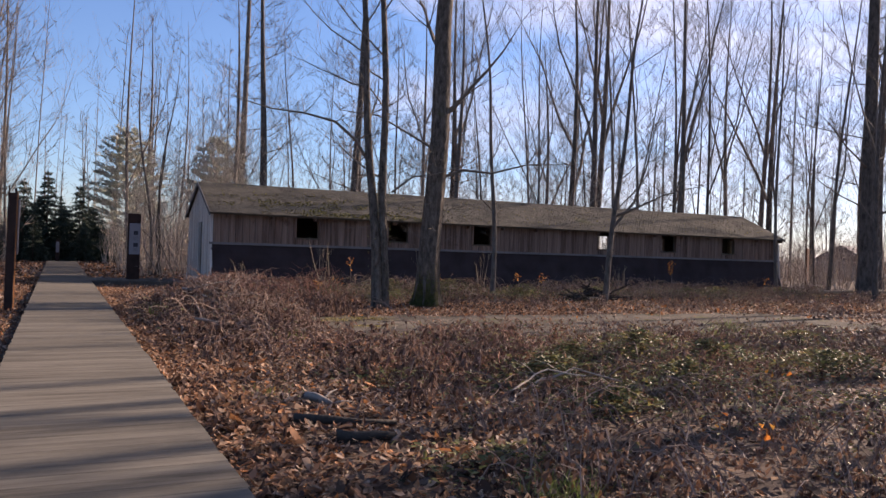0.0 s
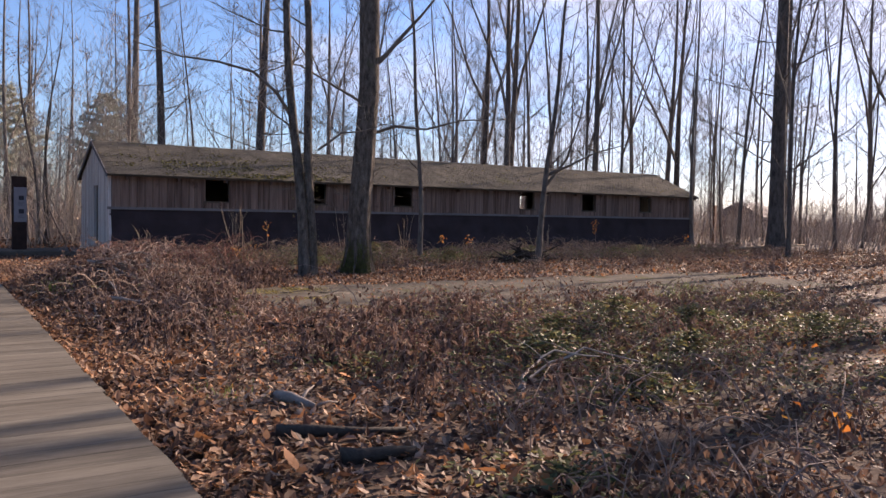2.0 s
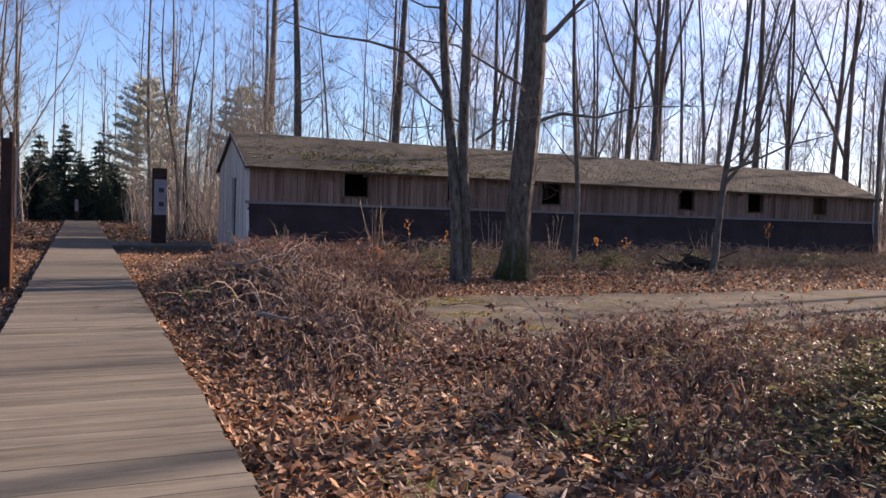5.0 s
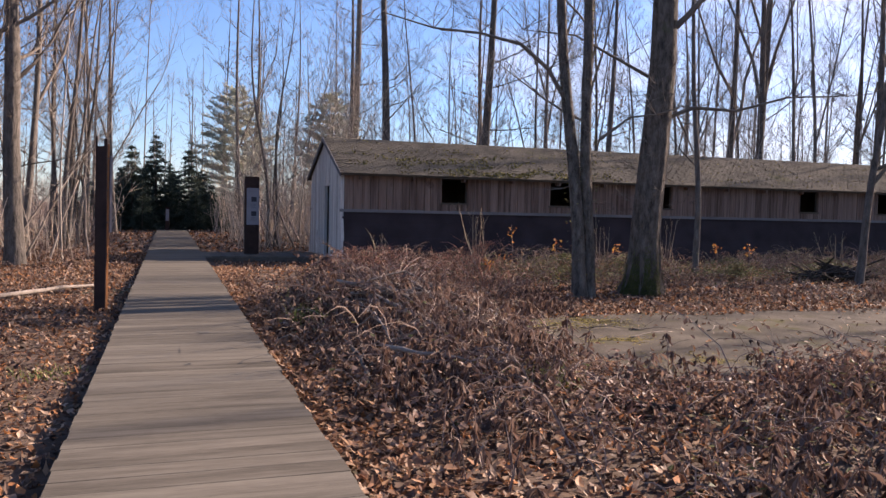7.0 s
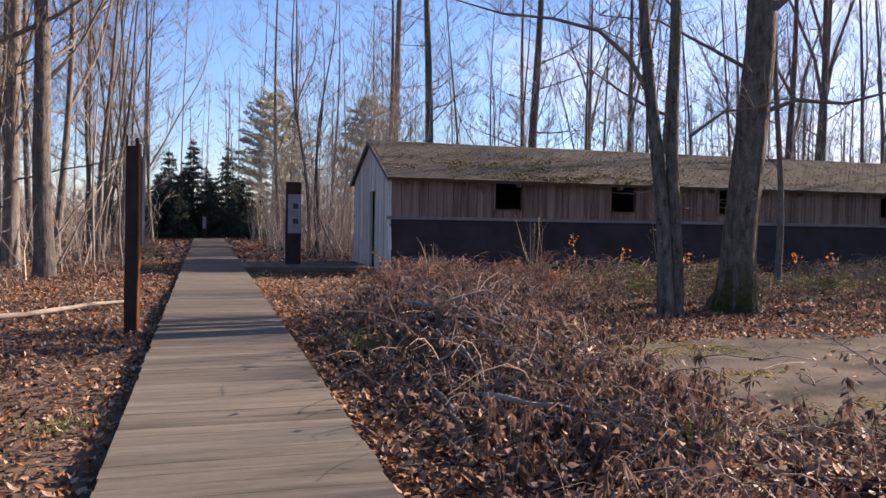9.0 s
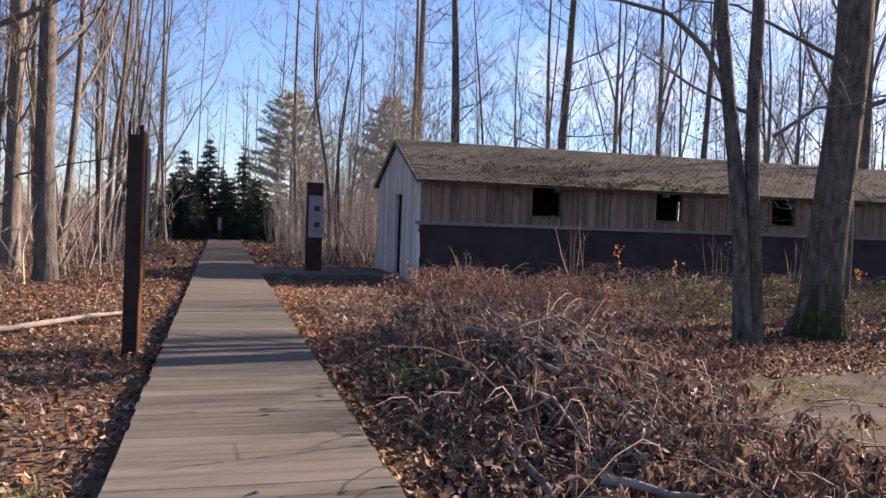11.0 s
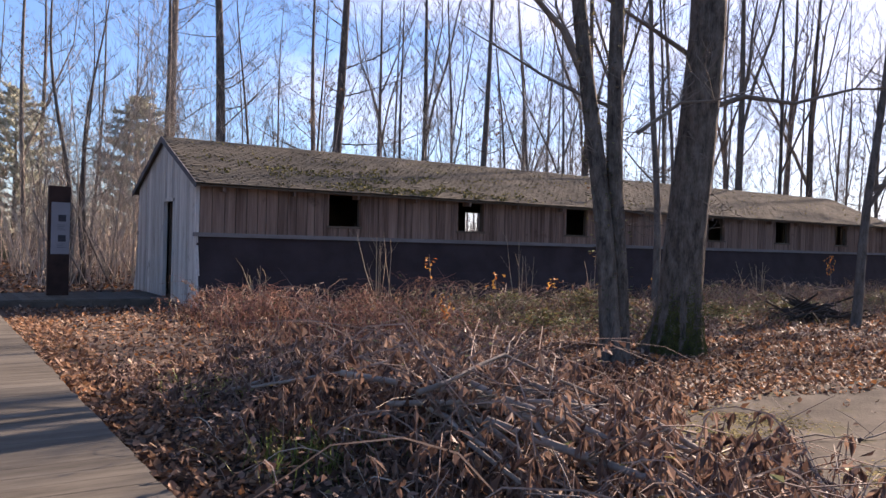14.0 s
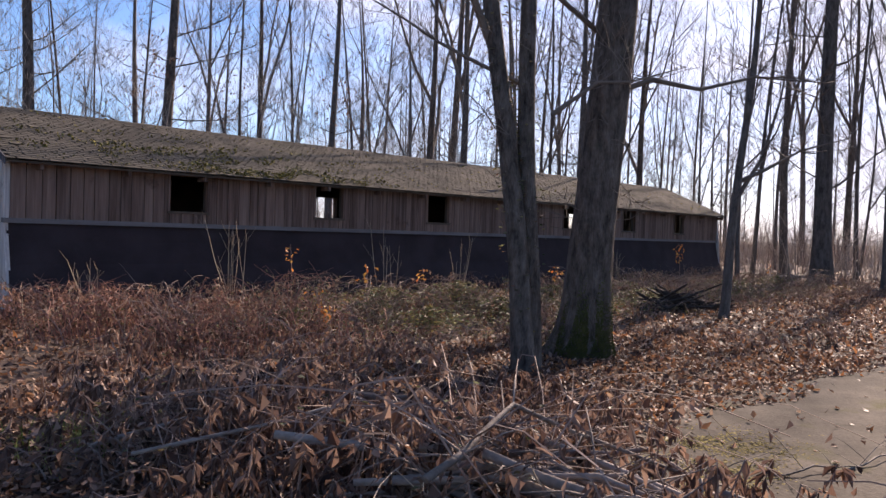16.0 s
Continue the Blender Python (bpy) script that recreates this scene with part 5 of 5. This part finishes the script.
fallen("stick", "pale broken stake standing by the slab", [lie(3.38, 12.86, 0.0), lie(3.47, 12.92, 0.18), lie(3.56, 12.97, 0.33)], 0.022, M_CANE, 344, 2)
for i, (x, y, w) in enumerate([(4.5, 13.65, 0.34), (5.5, 13.6, 0.3), (5.5, 13.95, 0.30), (4.75, 13.4, 0.28), (5.0, 12.2, 0.22), (5.2, 10.9, 0.3)]):
    s = Shape()
    for k in range(1500):
        p = Vector((r.gauss(0, w), r.gauss(0, w * 0.6), 0.0))
        if noise.noise((p.x * 3 + x, p.y * 4 + y, 2.0)) < -0.1:
            continue
        s.leaf(p, way(r.uniform(0, 6.283), r.uniform(0.02, 0.3)), way(r.uniform(0, 6.283), 0.05), r.uniform(0.012, 0.035), r.uniform(0.012, 0.03), 0.1)
    thing("moss_patch", "yellow-green moss patch on the concrete slab", "moss", kind="stuff", shape=s, mat=M_SLABMOSS, at=pose(x, y, -0.099))
for i, (x, y, a, l) in enumerate([(5.2, 12.3, 20, 0.9), (5.6, 12.9, -10, 0.7), (5.3, 11.6, 60, 0.6), (6.6, 12.6, 35, 0.6), (8.2, 11.4, 100, 0.5), (5.0, 13.2, -25, 0.8), (7.4, 13.1, 10, 0.4)]):
    ca, sa = math.cos(radians(a)), math.sin(radians(a))
    fallen("twig", "thin dark twig on the concrete slab", [(x, y, -0.088), (x + ca * l * 0.5, y + sa * l * 0.5, -0.06), (x + ca * l, y + sa * l, -0.088)], 0.009, M_DEADWOOD, 95 + i, 3, 5)
stump_shape = Shape()
r = random.Random(99)
for i in range(70):
    a = way(r.uniform(0, 6.283), r.uniform(-0.1, 0.5))
    p = Vector((r.gauss(0, 0.45), r.gauss(0, 0.3), r.uniform(0, 0.25)))
    stump_shape.tube([p, p + a * r.uniform(0.4, 1.0)], [r.uniform(0.02, 0.05), 0.015], 5)
thing("brush_pile", "low dark pile of mossy rotten branches", "branches", kind="stuff", shape=stump_shape, mat=M_ROTLOG, at=pose(15.6, 19.4, -0.12))
# leaning dead poles
for i, (x, y, dx, dy, h) in enumerate([(-3.6, 25.6, 1.1, 0.6, 2.3), (-3.1, 26.2, 0.7, 0.4, 2.1), (-2.2, 26.8, -0.1, 0.1, 2.2), (-4.4, 27.5, 2.0, 0.5, 2.9), (3.6, 33.0, -1.4, 0.3, 2.6), (4.3, 33.5, -1.5, 0.4, 3.2), (3.0, 32.6, -0.8, 0.2, 2.0), (4.9, 36.0, -2.0, 0.5, 4.0)]):
    z = ground_z(x, y)
    fallen("dead_pole", "dead broken pole leaning in the undergrowth", [(x, y, z - 0.1), (x + dx * 0.5, y + dy * 0.5, z + h * 0.52), (x + dx, y + dy, z + h)], 0.035, M_DEADWOOD, 120 + i, 3, 6)


# ---- single plants before the barrack ----
def whip_bush(x, y, n, h, seed, label, lean=0.25):
    r = random.Random(seed)
    s = Shape()
    for i in range(n):
        a = way(r.uniform(0, 6.283), 1.57 - abs(r.gauss(0, lean)))
        p = Vector((r.gauss(0, 0.12), r.gauss(0, 0.08), 0))
        L = h * r.uniform(0.6, 1.1)
        m = p + a * L * 0.5
        e = m + (a + Vector((0, 0, 0.35))).normalized() * L * 0.5
        s.tube([p, m, e], [0.009, 0.007, 0.003], 4)
        for k in range(2):
            q = m.lerp(e, r.random())
            s.tube([q, q + (a + way(r.uniform(0, 6.283), 0.5)).normalized() * L * 0.25], [0.004, 0.002], 3)
    return thing("bush", label, "bush", shape=s, mat=M_STRAW, at=pose(x, y, ground_z(x, y)))


whip_bush(8.0, 24.6, 9, 1.75, 141, "pale bare shrub of thin whips by the wall")
whip_bush(11.9, 24.6, 5, 1.6, 142, "thin bare whips standing before the tarred wall")
whip_bush(13.9, 24.2, 6, 1.3, 143, "thin bare whips standing before the tarred wall")
whip_bush(20.0, 23.8, 8, 1.2, 144, "pale bare shrub of thin whips by the wall")
whip_bush(5.2, 24.2, 8, 0.9, 145, "arching pale bramble canes by the gable", 0.7)


def orange_sapling(x, y, h, n, seed):
    r = random.Random(seed)
    t = thing("oak_sapling", "small oak sapling holding bright orange dead leaves", "sapling", "orange saplings", at=pose(x, y, ground_z(x, y)))
    part("stem", Shape().tube([(0, 0, -0.05), (0.03, 0.0, h * 0.5), (0.0, 0.04, h)], [0.009, 0.006, 0.003], 5), M_BRAMBLE, t)
    s = Shape()
    for i in range(n):
        p = Vector((r.gauss(0, 0.07), r.gauss(0, 0.07), h * r.uniform(0.62, 1.0)))
        s.leaf(p, way(r.uniform(0, 6.283), r.uniform(-1.3, 0.1)), way(r.uniform(0, 6.283), 0), r.uniform(0.06, 0.115), r.uniform(0.035, 0.065), 0.5)
    part("leaves", s, M_ORANGE, t)
    return t


for i, (x, y, h, n) in enumerate([(6.2, 19.4, 0.55, 12), (9.1, 22.0, 0.85, 12), (11.6, 23.1, 0.7, 12), (8.6, 23.6, 1.15, 8), (21.5, 22.5, 1.35, 26), (25.5, 21.5, 0.8, 8), (14.8, 23.0, 0.7, 14), (15.6, 22.6, 0.75, 14),
                                  (4.8, 2.75, 0.2, 3), (4.55, 2.95, 0.26, 2), (6.6, 4.2, 0.4, 1), (7.5, 21.3, 0.5, 7)]):
    orange_sapling(x, y, h + 0.05, n + 3, 160 + i)

# ---- pieces: planks and shingles ----
plank_meshes = [bevelled(2 * HALF + rng.uniform(-0.02, 0.02), PLANK - GAP, 0.032, 0.0018).mesh("plank", M_DECK) for i in range(6)]
rest = Shape()
y, n = -7.9, 0
while y < 49.4:
    n += 1
    if -7.0 <= y <= 49.4:
        part("plank", None, None, boardwalk, data=plank_meshes[rng.randrange(6)], at=pose(rng.uniform(-0.008, 0.008), y, -0.016 + rng.uniform(-0.0015, 0.0015), 0, 0, rng.uniform(-0.15, 0.15)))
    else:
        rest.box(-HALF, y - PLANK / 2 + 0.003, -0.032, HALF, y + PLANK / 2 - 0.003, 0.0)
    y += PLANK
part("far_planks", rest, M_DECK, boardwalk, kind="stuff", label="weathered grey deck planks")
short = bevelled(PLANK - GAP, 2.05, 0.032, 0.003).mesh("plank", M_DECK)
x = HALF + 0.10
while x < 4.1:
    part("plank", None, None, side_walk, data=short, at=pose(x, 27.76, -0.018 + rng.uniform(-0.002, 0.002), 0, 0, rng.uniform(-0.2, 0.2)))
    x += PLANK

ROWS_N, COLS = 30, 150
rest, back_rest = Shape(), Shape()
COURSE, WIDE = SLOPE / ROWS_N, (X1 - X0 + 0.24) / COLS
shingle_meshes = [bevelled(WIDE * rng.uniform(0.93, 0.985), COURSE * 1.25, 0.014, 0.003).mesh("shingle", M_SHINGLE) for i in range(5)]
dy, dz = math.cos(PITCH), math.sin(PITCH)
for r in range(ROWS_N):
    for c in range(COLS):
        xs = X0 - 0.12 + (c + 0.5 + 0.5 * (r % 2) * (1 if c < COLS - 1 else 0)) * WIDE + rng.uniform(-0.02, 0.02)
        u = (r + 0.5) * COURSE
        lift = 0.012 + rng.uniform(0, 0.001) + (0.014 if rng.random() < (0.03 if xs < 12 and 0.4 < u < 1.6 else 0.004) else 0.0)
        yy, zz = 25.69 + u * dy - lift * dz, Z_EAVE - 0.005 + u * dz + lift * dy
        m = pose(xs, yy, zz, math.degrees(PITCH) - 4.2 + rng.uniform(-0.15, 0.15), rng.uniform(-0.05, 0.05), rng.uniform(-0.12, 0.12))
        if c < 10:
            part("shingle", None, None, roof, data=shingle_meshes[rng.randrange(5)], at=m)
        else:
            n = len(rest.v)
            w2, h2 = WIDE * rng.uniform(0.46, 0.49), COURSE * 0.62
            rest.box(-w2, -h2, -0.006, w2, h2, 0.006)
            rest.v[n:] = [tuple(m @ Vector(q)) for q in rest.v[n:]]
for r in range(ROWS_N):
    u = (r + 0.5) * COURSE
    n = len(back_rest.v)
    back_rest.box(X0 - 0.12, -COURSE * 0.6, -0.006, X1 + 0.12, COURSE * 0.6, 0.006)
    m = pose(0, 2 * YR - 25.69 - u * dy, Z_EAVE + 0.01 + u * dz, -math.degrees(PITCH) + 4.2, 0, 0)
    back_rest.v[n:] = [tuple(m @ Vector(q)) for q in back_rest.v[n:]]
part("far_shingles", rest, M_SHINGLE_REST, roof, kind="stuff", label="mossy brown roof shingles")
part("back_shingles", back_rest, M_SHINGLE_REST, roof, kind="stuff", label="brown roof shingles in courses")
r = random.Random(66)
tufts = Shape()
for i in range(3200):
    band = r.random()
    xs, u = (r.gauss(10.2, 1.6), abs(r.gauss(0.25, 0.3))) if band < 0.3 else (r.gauss(8.2, 2.2), abs(r.gauss(1.1, 0.5))) if band < 0.75 else (r.uniform(X0, X1), r.uniform(0, SLOPE))
    if not (X0 < xs < X1 and u < SLOPE * 0.97):
        continue
    clump = noise.noise((xs * 1.3, u * 2.2, 4.0))
    if clump < -0.05:
        continue
    p = Vector((xs, 25.69 + u * dy - 0.02 * dz, Z_EAVE + u * dz + 0.02 * dy))
    tufts.leaf(p, way(r.uniform(0, 6.283), r.uniform(0.1, 0.9)), way(r.uniform(0, 6.283), r.uniform(-0.3, 0.5)), r.uniform(0.03, 0.09), r.uniform(0.03, 0.08), 0.5)
part("moss", tufts, M_ROOFMOSS, roof, kind="stuff", label="yellow-green moss tufts on the roof")
